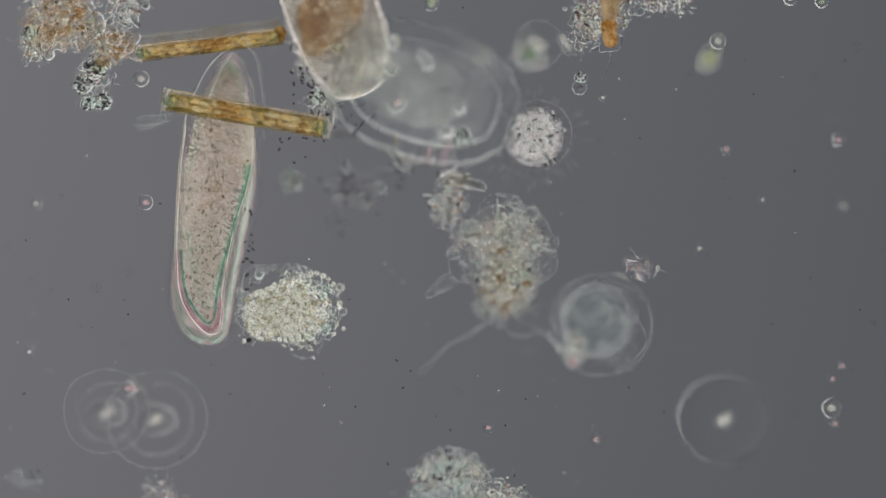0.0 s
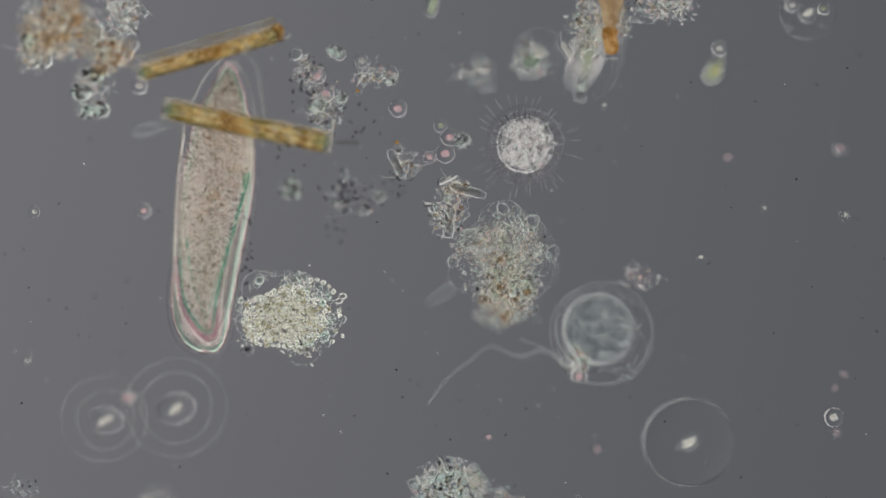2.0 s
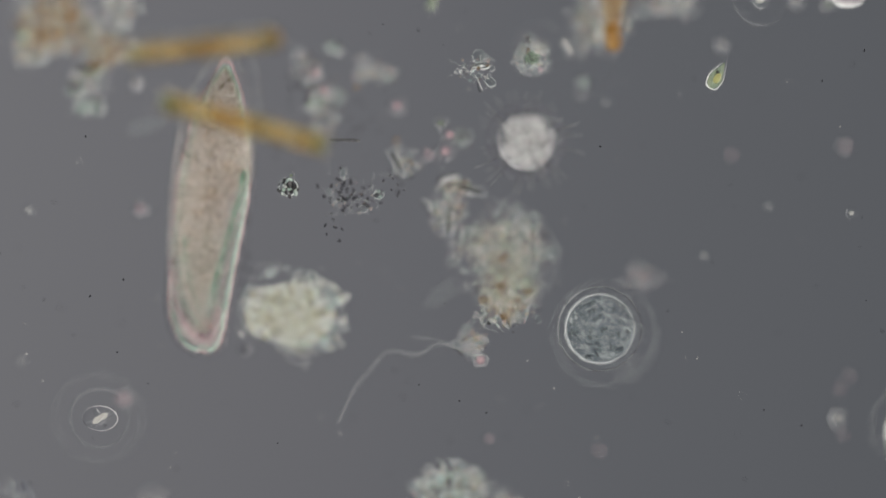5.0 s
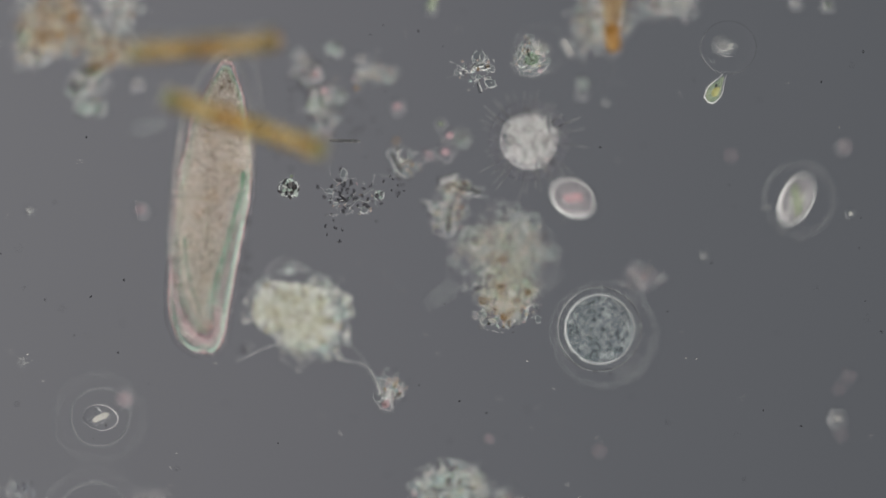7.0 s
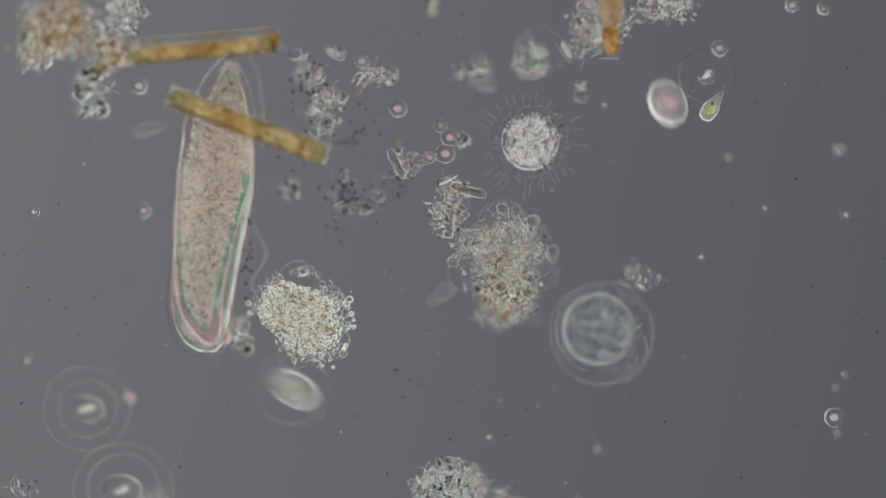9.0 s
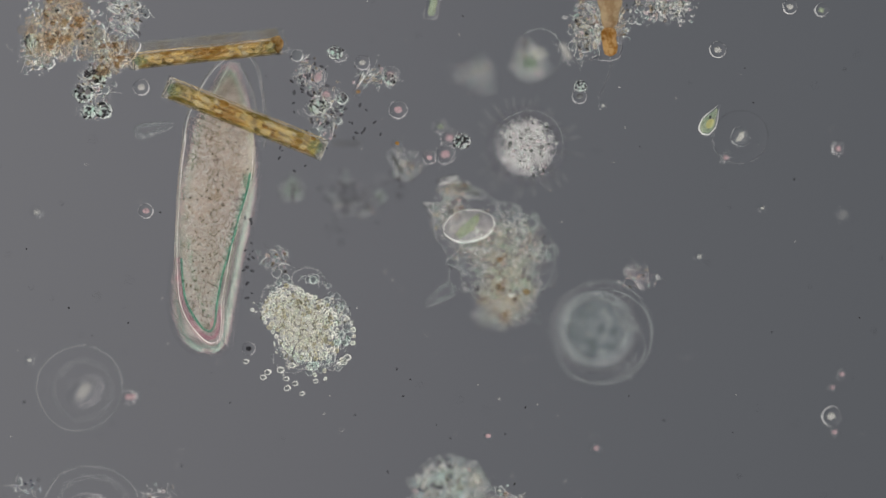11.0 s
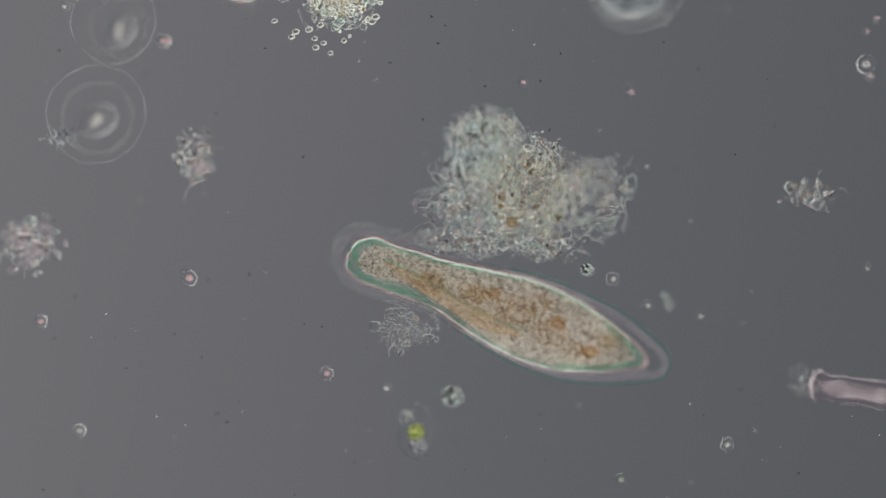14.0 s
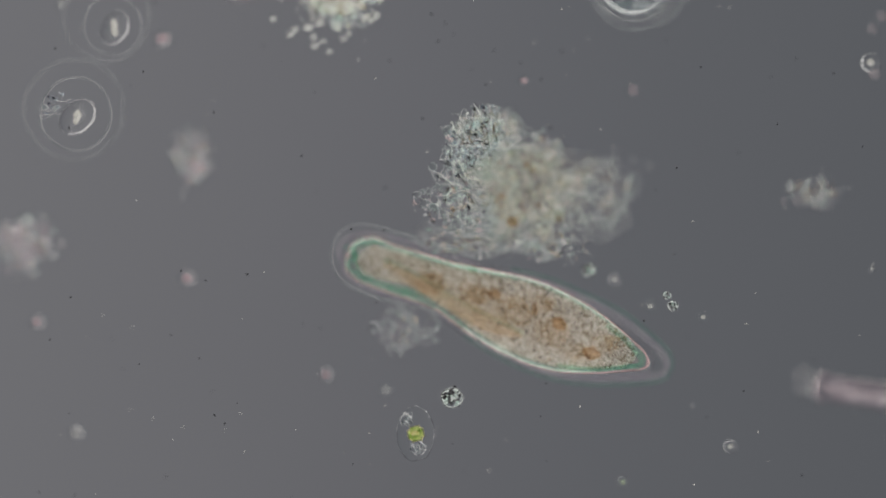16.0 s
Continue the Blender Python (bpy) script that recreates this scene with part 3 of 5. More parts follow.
def passing_cell(name, length, width, z, label, pale, seed):
    rng = np.random.default_rng(seed)
    root = thing(name, Vector((0, 0, z)), label, "ciliate")
    a, w = length / 2, width / 2
    st = [(-a, -2, 2), (-a * .97, -w * .34, w * .34), (-a * .85, -w * .66, w * .66), (-a * .6, -w * .9, w * .9), (-a * .2, -w, w), (a * .2, -w, w), (a * .6, -w * .86, w * .88),
          (a * .85, -w * .6, w * .62), (a * .97, -w * .3, w * .3), (a, -2, 2)]
    me, x, mid, half = body("pellicle", st, 0.6)
    part("pellicle", me, M_WIDE if pale else M_PELLICLE, root, "clear outer skin")
    if pale:
        me, *_ = body("inner_body", [(u * .7, p * .62, q * .62) for u, p, q in st], 0.5, lumps=0.08, seed=seed)
        part("inner_body", me, M_MILK, root, "milky inner body")
        me, *_ = body("inner_skin", [(u * .80, p * .74, q * .74) for u, p, q in st], 0.55)
        part("inner_skin", me, M_WIDE, root, "clear inner skin")
        me, *_ = body("cytoplasm", [(u * .55 - 20, p * .5, q * .5) for u, p, q in st], 0.4, lumps=0.1, seed=seed)
        part("cytoplasm", me, M_FLOC_PALE, root, "faint grey cytoplasm")
        for k in range(5):
            r = rng.uniform(8, 14) * UNIT
            part("vacuole", ball("vacuole", r, r, r, 3), M_BEAD, root, "", Matrix.Translation((rng.uniform(-.5, .5) * length * UNIT * .6, rng.uniform(-.3, .3) * width * UNIT, 0.01)))
    else:
        me, *_ = body("cytoplasm", [(u * .96, p * .9, q * .9) for u, p, q in st], 0.5, lumps=0.06, seed=seed)
        plasm_part = part("cytoplasm", me, M_CELL, root, "grainy grey-brown cytoplasm")
        part("food_mass", ball("food_mass", length * .22 * UNIT, width * .26 * UNIT, 8 * UNIT, 4, .3, seed=2), M_MASS, plasm_part, "brown mass of swallowed food", Matrix.Translation((-.04 * length * UNIT, 0, -.024)))
        for k in range(6):
            r = rng.uniform(10, 26) * UNIT
            part("food_vacuole", ball("food_vacuole", r * 1.5, r, r * .5, 3, 0.3, seed=k), M_RUST, plasm_part, "", Matrix.Translation((rng.uniform(-.40, .12) * length * UNIT, rng.uniform(-.3, .3) * width * UNIT, 0.012)))
    part("cilia", fringe("cilia", outline_path(x, mid, half), 8 * UNIT, 500, rng), M_CILIA, root, "fine clear fringe of cilia")
    return root


def veil_rings(root, rings, n=28):
    """Thin clear rings, one over another, of a flaring veil; rings: radius, height, thickness, shift."""
    for k, (r, z, thick, dx, dy) in enumerate(rings):
        pts = [Vector((dx + r * math.cos(FULL * i / n) * (1 + .02 * math.sin(3 * FULL * i / n + k)), dy + r * math.sin(FULL * i / n) * (1 + .03 * math.sin(2 * FULL * i / n + k)), z / UNIT)) * UNIT for i in range(n + 1)]
        part("veil_ring", strand("veil_ring", pts, thick * UNIT, 1.0), M_VEIL, root)


def swimmer(name, length, width, label, seed, core=M_CORE, skin=M_PALE, milk=None, core_size=0.28, core_at=(0, 0), dense=False, ring=0.0):
    """A small oval ciliate."""
    rng = np.random.default_rng(seed)
    root = thing(name, Vector((0, 0, 0)), label, "ciliate", "small swimming ciliates")
    a, w = length / 2 * UNIT, width / 2 * UNIT
    part("pellicle", ball("pellicle", a, w, min(a, w) * 0.8, 4, 0.02, seed=seed), skin, root, "clear rounded skin")
    if dense:
        part("cytoplasm", ball("cytoplasm", a * .86, w * .82, w * .55, 4, 0.06, seed=seed), milk or M_FLOC_PALE, root, "milky cytoplasm")
    cs = core_size
    if ring:
        part("inner_ring", ball("inner_ring", ring * UNIT, ring * UNIT, ring * UNIT * .8, 4), M_PALE, root, "clear round inner body")
    at_core = Matrix.Translation((core_at[0] * a, core_at[1] * w, 0.004)) @ pose(0, 0, 0, 0, 0, 35)
    if dense:
        part("nucleus", ball("nucleus", a * cs * 1.3, w * cs * .8, w * cs * .7, 4, 0.55, seed=seed + 5), core, root, "bright core", at_core)
    else:
        part("nucleus", ball("nucleus", a * cs * .62, w * cs * .34, w * cs * .3, 4, 0.6, seed=seed + 5), core, root, "bright ragged core", at_core)
        part("nuclear_halo", ball("nuclear_halo", a * cs * 1.15, w * cs * .75, w * cs * .4, 4, 0.5, seed=seed + 9), M_HAZE, root, "milky zone round the core", at_core)
    for k in range(4 if dense else 2):
        r = rng.uniform(3, 6) * UNIT
        part("vacuole", ball("vacuole", r, r, r, 2), M_BEAD if dense else M_PALE, root, "", Matrix.Translation((rng.uniform(-.6, .6) * a, rng.uniform(-.6, .6) * w, 0.004)))
    return root


def heliozoan():
    rng = np.random.default_rng(12)
    root = thing("heliozoan", place(930, 256, -0.008), "round frothy white heliozoan with thin radiating spines", "heliozoan")
    r = 51 * UNIT
    skin = part("membrane", ball("membrane", r, r, r * .8, 5, 0.015), M_MEMBRANE, root, "thin bright outer membrane")
    spots = [(x, y, .62 * math.sqrt(max(1e-6, r * r * .85 - x * x - y * y)), q) for x, y, _, q in scatter_in(rng, 480, 46, 46, 1, 1.1, 2.8, .5, .85) if math.hypot(x, y) < r * .93]
    tagged(part("froth", many("froth", spots, 2, 0.3, 0, 4), M_HELIO, root, "froth of small bright vacuoles"), kind="stuff")
    part("endoplasm", ball("endoplasm", r * .8, r * .8, r * .4, 4, 0.05), M_FROTH_FLOOR, root, "grainy pale inner plasm")
    part("slime_coat", ball("slime_coat", 71 * UNIT, 71 * UNIT, 40 * UNIT, 5, .01), M_SLIME, root, "very faint clear slime coat")
    veil_rings(root, [(62, .046, 1.0, 2, 0)])
    spots = [(x + 3 * UNIT, y, .050 + .4 * zz, q) for x, y, zz, q in scatter_in(rng, 150, 44, 44, 6, 1.2, 3.0, .6, .8)]
    tagged(part("upper_froth", many("upper_froth", spots, 2, 0.6, 0, 14), M_FROTH_TOP, root, "loose bright froth high on the cell"), kind="stuff")
    needle = strand("axopod", [(0, 0, 0), (30 * UNIT, 1 * UNIT, 0), (64 * UNIT, -1 * UNIT, 0)], 0.0007, 0.3, 5)
    needle.materials.append(M_NEEDLE)
    for i in range(58):
        a = FULL * i / 58 + rng.uniform(-.07, .07)
        el = rng.uniform(-0.35, 0.55)
        d = Vector((math.cos(a) * math.cos(el), math.sin(a) * math.cos(el), math.sin(el)))
        m = Matrix.Translation(d * r * .94) @ d.to_track_quat("X", "Z").to_matrix().to_4x4() @ Matrix.Diagonal((rng.uniform(.25, .95), 1, 1, 1))
        part("axopod", needle, None, skin, "", m)
    return root


M_FROTH_TOP = grains("froth_top", [(0.0, (0.40, 0.42, 0.40)), (0.2, (0.60, 0.62, 0.60)), (0.3, (1.0, 0.99, 0.97)), (0.8, (0.94, 1.0, 0.97)), (1.0, (1.0, 0.88, 0.90))], 1.3, 0.10, clear=0.35)
M_FROTH_FLOOR = plasm("froth_floor", [(0.42, (0.10, 0.10, 0.10)), (0.48, (0.36, 0.36, 0.35)), (0.55, (1.0, 0.99, 0.97))], 180.0, 40.0, 0.45, (0.99, 0.99, 0.985), 1.0)
M_MEMBRANE = clear_film("thin_membrane", (1.0, 1.0, 1.0), 1.08, 0.6, 0.03)
M_SLIME = clear_film("slime_coat", (0.99, 0.98, 1.0), 1.07, 0.14, 0.06)
M_NEEDLE = stain("axopod_grey", (0.30, 0.30, 0.31), (0.62, 0.62, 0.62), 60, 0.35)


M_DROP = grains("golden_drop", [(0.0, (1.0, 0.88, 0.52)), (1.0, (1.0, 0.97, 0.74))], 1.36, 0.30, by_object=True, clear=0.15)
DROP = ball("ringed_drop", 1, 1, 1, 3, .04, seed=7)
DROP.materials.append(M_DROP)


def diatom(name, length, width, label, seed, cap_amber, side):
    """A long box-shaped diatom with golden plastids."""
    rng = np.random.default_rng(seed)
    root = thing(name, Vector((0, 0, 0)), label, "diatom", "box-shaped diatoms")
    L, W, H = length * UNIT / 2, width * UNIT / 2, width * UNIT * .38

    def box(nm, x0, x1, w, h, mat, label=""):
        bm = bmesh.new()
        bmesh.ops.create_cube(bm, size=1)
        for v in bm.verts:
            v.co = Vector(((x0 + x1) / 2 + v.co.x * (x1 - x0), v.co.y * 2 * w, v.co.z * 2 * h))
        bmesh.ops.bevel(bm, geom=bm.edges[:], offset=min(w, h) * .35, segments=3, affect="EDGES")
        return part(nm, bm, mat, root, label)

    box("frustule", -L, L, W, H, M_GLASSY, "clear glassy shell")
    girdle = box("girdle", -L * .93, L * .93, W * .82, H * .7, M_GOLD, "golden tinted inner girdle")
    box("end_cap", -L * 1.012, -L * .955, W * 1.14, H * 1.1, M_SHARD, "clear square end")
    box("end_cap", L * .955, L * 1.012, W * 1.14, H * 1.1, M_SHARD, "clear square end")
    for y, r in ((-.30, 1.1), (.12, .9), (.74, .8)):
        part("long_line", strand("long_line", [Vector((x * L, (y + .05 * math.sin(5 * x)) * W, H * .8)) for x in (-.92, -.5, -.1, .3, .6, .92)], r * UNIT, 1.0), M_WHITE_LINE if r > .85 else M_RIDGE, girdle)
    for y in (-1.0, 1.0):
        part("shell_edge", strand("shell_edge", [Vector((x * L, y * W, H * .7)) for x in (-1, -.4, .2, 1)], 1.3 * UNIT, 1.0), M_WHITE_LINE, girdle, "bright edge of the shell")
    for x in (-1.0, 1.0):
        part("shell_edge", strand("shell_edge", [Vector((x * L, y * W * 1.1, H * .7)) for y in (-1, 0, 1)], 1.3 * UNIT, 1.0), M_WHITE_LINE, girdle, "bright edge of the shell")
        part("end_chamber", ball("end_chamber", 13 * UNIT, W * .7, H * .5, 3, .15, seed=seed), M_GREEN_DIM, girdle, "greenish empty end chamber", Matrix.Translation((x * L * .89, 0, H * .3)))
    for k in range(20):
        x = rng.choice((-1, 1)) * rng.uniform(.28, .80) * L
        y = W * rng.choice((-.42, .34)) + rng.uniform(-.1, .1) * W
        r = rng.uniform(.22, .32) * W
        part("ringed_drop", DROP, None, girdle, "", Matrix.Translation((x, y, H * .85)) @ pose(0, 0, 0, 0, 0, rng.uniform(-12, 12)) @ Matrix.Diagonal((r * rng.uniform(1.2, 2.6), r, r * .7, 1)))
    part("dark_edge", strand("dark_edge", [Vector((x * L, -.84 * W, H * .3)) for x in (-.94, 0, .94)], 2.0 * UNIT, 1.0), M_CHLORO_OLIVE, girdle)
    for row, lane in enumerate((-.62, -.02, .52)):
        x = -L * .88
        while x < L * .84:
            if row == 1 and rng.uniform() < .45:
                x += rng.uniform(20, 50) * UNIT
            step = min(rng.uniform(10, 48) * UNIT, L * .86 - x)
            if step < 6 * UNIT:
                break
            me = ball("chloroplast", step * .6, W * rng.uniform(.16, .30), H * rng.uniform(.25, .5), 3, 0.34, seed=seed + row * 40 + x * 300)
            part("chloroplast", me, M_CHLORO if rng.uniform() < .75 else M_CHLORO_OLIVE, girdle, "", Matrix.Translation((x + step / 2, W * lane + rng.uniform(-.12, .12) * W, H * rng.uniform(.2, .5))))
            x += step * rng.uniform(.85, 1.5)
    spots = [(rng.uniform(-.9, .9) * L, rng.uniform(-.6, .6) * W, H * .75, rng.uniform(1.5, 4.2) * UNIT) for _ in range(60)]
    tagged(part("oil_droplet", many("oil_droplet", spots, 2, .4, 0, seed), M_OIL, girdle, "small bright oil drops"), kind="stuff")
    half = side and box("clear_half", -L * .97, L * .97, W * .95, H * .5, M_HALF, "wide clear half of the shell, lying deeper")
    if side:
        half.matrix_basis = Matrix.Translation((0, side * W * 1.6, -.034))
    for y in (-.9, .9) if side else ():
        rib = strand("half_edge", [Vector((x, y * W, 0)) for x in (-L * .96, -L * .3, L * .3, L * .96)], 1.2 * UNIT, 1.0)
        part("half_edge", rib, M_VEIL, half)
    if cap_amber:
        me = ball("amber_end", 11 * UNIT, 14 * UNIT, H * .8, 3, 0.3, seed=3)
        part("amber_end", me, M_AMBER, root, "rusty lump at the end", Matrix.Translation((L * .96, W * .35, 0)))
        bm = bmesh.new()
        bmesh.ops.create_cube(bm, size=1)
        bmesh.ops.scale(bm, vec=(24 * UNIT, 44 * UNIT, 16 * UNIT), verts=bm.verts)
        bmesh.ops.bevel(bm, geom=bm.edges[:], offset=3 * UNIT, segments=2, affect="EDGES")
        part("short_cell", bm, M_SHARD, root, "short clear cell stuck to the end", Matrix.Translation((L * 1.0, W * .55, 0.004)) @ pose(0, 0, 0, 0, 0, 12))
    return root


M_HALF = stain("pale_gold_half", (0.95, 0.91, 0.82), (0.98, 0.97, 0.94), 40, 0.02)
M_GOLD = stain("girdle_gold", (0.90, 0.80, 0.56), (0.95, 0.88, 0.70), 40, 0.12)
M_OIL = grains("oil_drops", [(0.0, (0.95, 0.85, 0.5)), (1.0, (1.0, 0.95, 0.75))], 1.25, 0.2)


def egg_cluster():
    rng = np.random.default_rng(21)
    root = thing("egg_cluster", place(518, 556, 0.012), "pale yellowish cluster of many tiny round spores", "spore cluster")
    egg = ball("spore", 4.5 * UNIT, 4.3 * UNIT, 4.0 * UNIT, 3, 0.20, seed=5)
    egg.materials.append(M_EGG)
    seen = []
    for _ in range(12000):
        a, q = rng.uniform(0, FULL), math.sqrt(rng.uniform(0, 1))
        wob = 1 + .05 * math.sin(2 * a + .6) + .04 * math.sin(5 * a + 1)
        x, y = math.cos(a) * q * 74 * wob, math.sin(a) * q * 56 * wob
        if len(seen) < 292 and all((x - p) ** 2 + (y - r) ** 2 > 44 for p, r, _ in seen):
            seen.append((x, y, rng.uniform(-5, 5) + 10 * (1 - q * q)))
    seen += [(x, y, 4) for x, y in ((96, 6), (90, -22), (102, -30), (84, -40), (44, 67), (55, 69), (66, 64), (76, 57), (84, 48), (94, 14), (-74, -52))]
    for x, y, z in seen:
        k = rng.uniform(.74, 1.2)
        part("spore", egg, None, root, "", Matrix.Translation(Vector((x, y, z)) * UNIT) @ pose(0, 0, 0, 0, 0, rng.uniform(0, 180)) @ Matrix.Diagonal((k * rng.uniform(1, 1.25), k, k, 1)))
    clear_egg = ball("clear_spore", 1, 1, .8, 3, .10, seed=11)
    clear_egg.materials.append(M_CELL_RING)
    for k in range(64):
        a = rng.uniform(-1.5, 2.3) if k % 3 else rng.uniform(0, FULL)
        q = rng.uniform(.94, 1.34)
        r = rng.uniform(3.5, 10) * UNIT
        part("clear_spore", clear_egg, None, root, "", Matrix.Translation(Vector((math.cos(a) * q * 76, math.sin(a) * q * (62 if a < 3.1 and a > 0 else 50), rng.uniform(-16, 12))) * UNIT) @ pose(0, 0, 0, 0, 0, rng.uniform(0, 180)) @ Matrix.Diagonal((r, r * rng.uniform(.7, 1), r, 1)))
    for k in range(14):
        a, w, r = rng.uniform(-1.2, 3.4), rng.uniform(.7, 1.5), rng.uniform(14, 34)
        q = rng.uniform(.8, 1.02)
        pts = [Vector((math.cos(a) * q * 76 + math.cos(a - w + w * i / 4) * r, math.sin(a) * q * 62 + math.sin(a - w + w * i / 4) * r, rng.uniform(-1, 1) + (12 if k % 2 else -26))) * UNIT for i in range(9)]
        part("slime_edge", strand("slime_edge", pts, rng.uniform(1.1, 1.8) * UNIT, .8, 5), M_ARC, root)
    part("jelly", ball("jelly", 52 * UNIT, 42 * UNIT, 9 * UNIT, 4, 0.10, seed=4), M_FLOC_EGG, root, "yellowish jelly between the spores")
    spots = [(x, y, zz + 5 * UNIT, r) for x, y, zz, r in scatter_in(rng, 620, 68, 56, 16, 1.0, 2.3)]
    tagged(part("granule", many("granule", spots, 1, .8, .15, 12), M_EGG_GRAIN, root, "small bright and dark granules"), kind="stuff")
    loose_egg = ball("loose_spore", 5.2 * UNIT, 5.0 * UNIT, 4.4 * UNIT, 3, 0.16, seed=6)
    loose_egg.materials.append(M_SPORE_CLEAR)
    loose = thing("loose_spores", place(518, 556, 0.012), "a few loose pale spores drifting off their cluster", "spores")
    for x, y in ((-91, 28), (-61, 0), (-53, 9), (-20, -3), (-18, -19), (-4, -11), (8, -29), (32, -7), (82, 27), (88, 35), (-30, 13), (-10, 21), (20, 17)):
        k = rng.uniform(.8, 1.25)
        part("spore", loose_egg, None, loose, "", Matrix.Translation(Vector((x, y, 0)) * UNIT) @ Matrix.Diagonal((k * 1.2, k, k, 1)))
    return root, loose


M_EGG_GRAIN = grains("spore_granules", [(0.0, (0.40, 0.38, 0.29)), (0.15, (0.62, 0.59, 0.48)), (0.2, (0.98, 0.97, 0.88)), (0.8, (1.0, 1.0, 0.98)), (1.0, (0.88, 0.98, 0.92))], 1.25, 0.35, clear=0.15)
M_FLOC_EGG = plasm("spore_jelly", [(0.42, (0.40, 0.38, 0.29)), (0.5, (0.70, 0.67, 0.57)), (0.60, (1.0, 0.99, 0.94))], 190.0, 30.0, 0.22, (0.985, 0.975, 0.945))


def cyst():
    rng = np.random.default_rng(31)
    root = thing("cyst", place(1059, 583, -0.044), "round blue-grey cyst with grainy contents in a clear capsule", "cyst")
    r = 61 * UNIT
    part("capsule", ball("capsule", r * 1.24, r * 1.24, r * 1.0, 5, 0.012), M_PALE, root, "faint clear outer capsule")
    part("wall", ball("wall", r, r, r * .85, 5, 0.012), M_BEAD_SOFT, root, "bright thin wall")
    inner = part("plasm", ball("plasm", r * .93, r * .93, r * .5, 5, 0.03, seed=2), M_FLOC_COOL, root, "grainy blue-grey plasm")
    spots = []
    for i in range(460):
        a, q = rng.uniform(0, FULL), math.sqrt(rng.uniform(0, 1)) * .9
        spots.append((q * math.cos(a) * r, q * math.sin(a) * r, .55 * r * math.sqrt(1 - q * q) * rng.uniform(.7, 1.1), rng.uniform(1.2, 3.4) * UNIT))
    tagged(part("granule", many("granule", spots, 2, .3, 0, 6), M_COOL, inner, "cool grey granules"), kind="stuff")
    # the jelly above the cyst: clear skins, one over another
    veil_rings(root, [(91, .050, 1.1, 3, -5), (86, .086, 1.2, 6, -12), (50, .084, 1.3, 0, 8), (26, .086, 1.3, -6, 14), (38, .080, 1.0, 44, -30)])
    for k in range(16):
        a, q, r = rng.uniform(0, FULL), rng.uniform(20, 80), rng.uniform(12, 34)
        turn, bend = rng.uniform(0, FULL), rng.uniform(-1.2, 1.2)
        pts = [Vector((10 + q * math.cos(a) + r * (i - 2) * .5 * math.cos(turn + bend * i / 4), -10 + q * math.sin(a) + r * (i - 2) * .5 * math.sin(turn + bend * i / 4), 160 + rng.uniform(-8, 8))) * UNIT for i in range(5)]
        part("jelly_fold", strand("jelly_fold", pts, rng.uniform(1.0, 1.7) * UNIT, .6, 5), M_VEIL, root)
    return root


M_BEAD_SOFT = clear_film("cyst_wall", (0.99, 1.0, 1.0), 1.055, 0.7, 0.03)
M_FLOC_COOL = plasm("cyst_plasm", [(0.42, (0.04, 0.045, 0.05)), (0.50, (0.13, 0.145, 0.15)), (0.60, (0.62, 0.66, 0.67))], 100.0, 30.0, 0.16, (0.97, 0.985, 0.99))


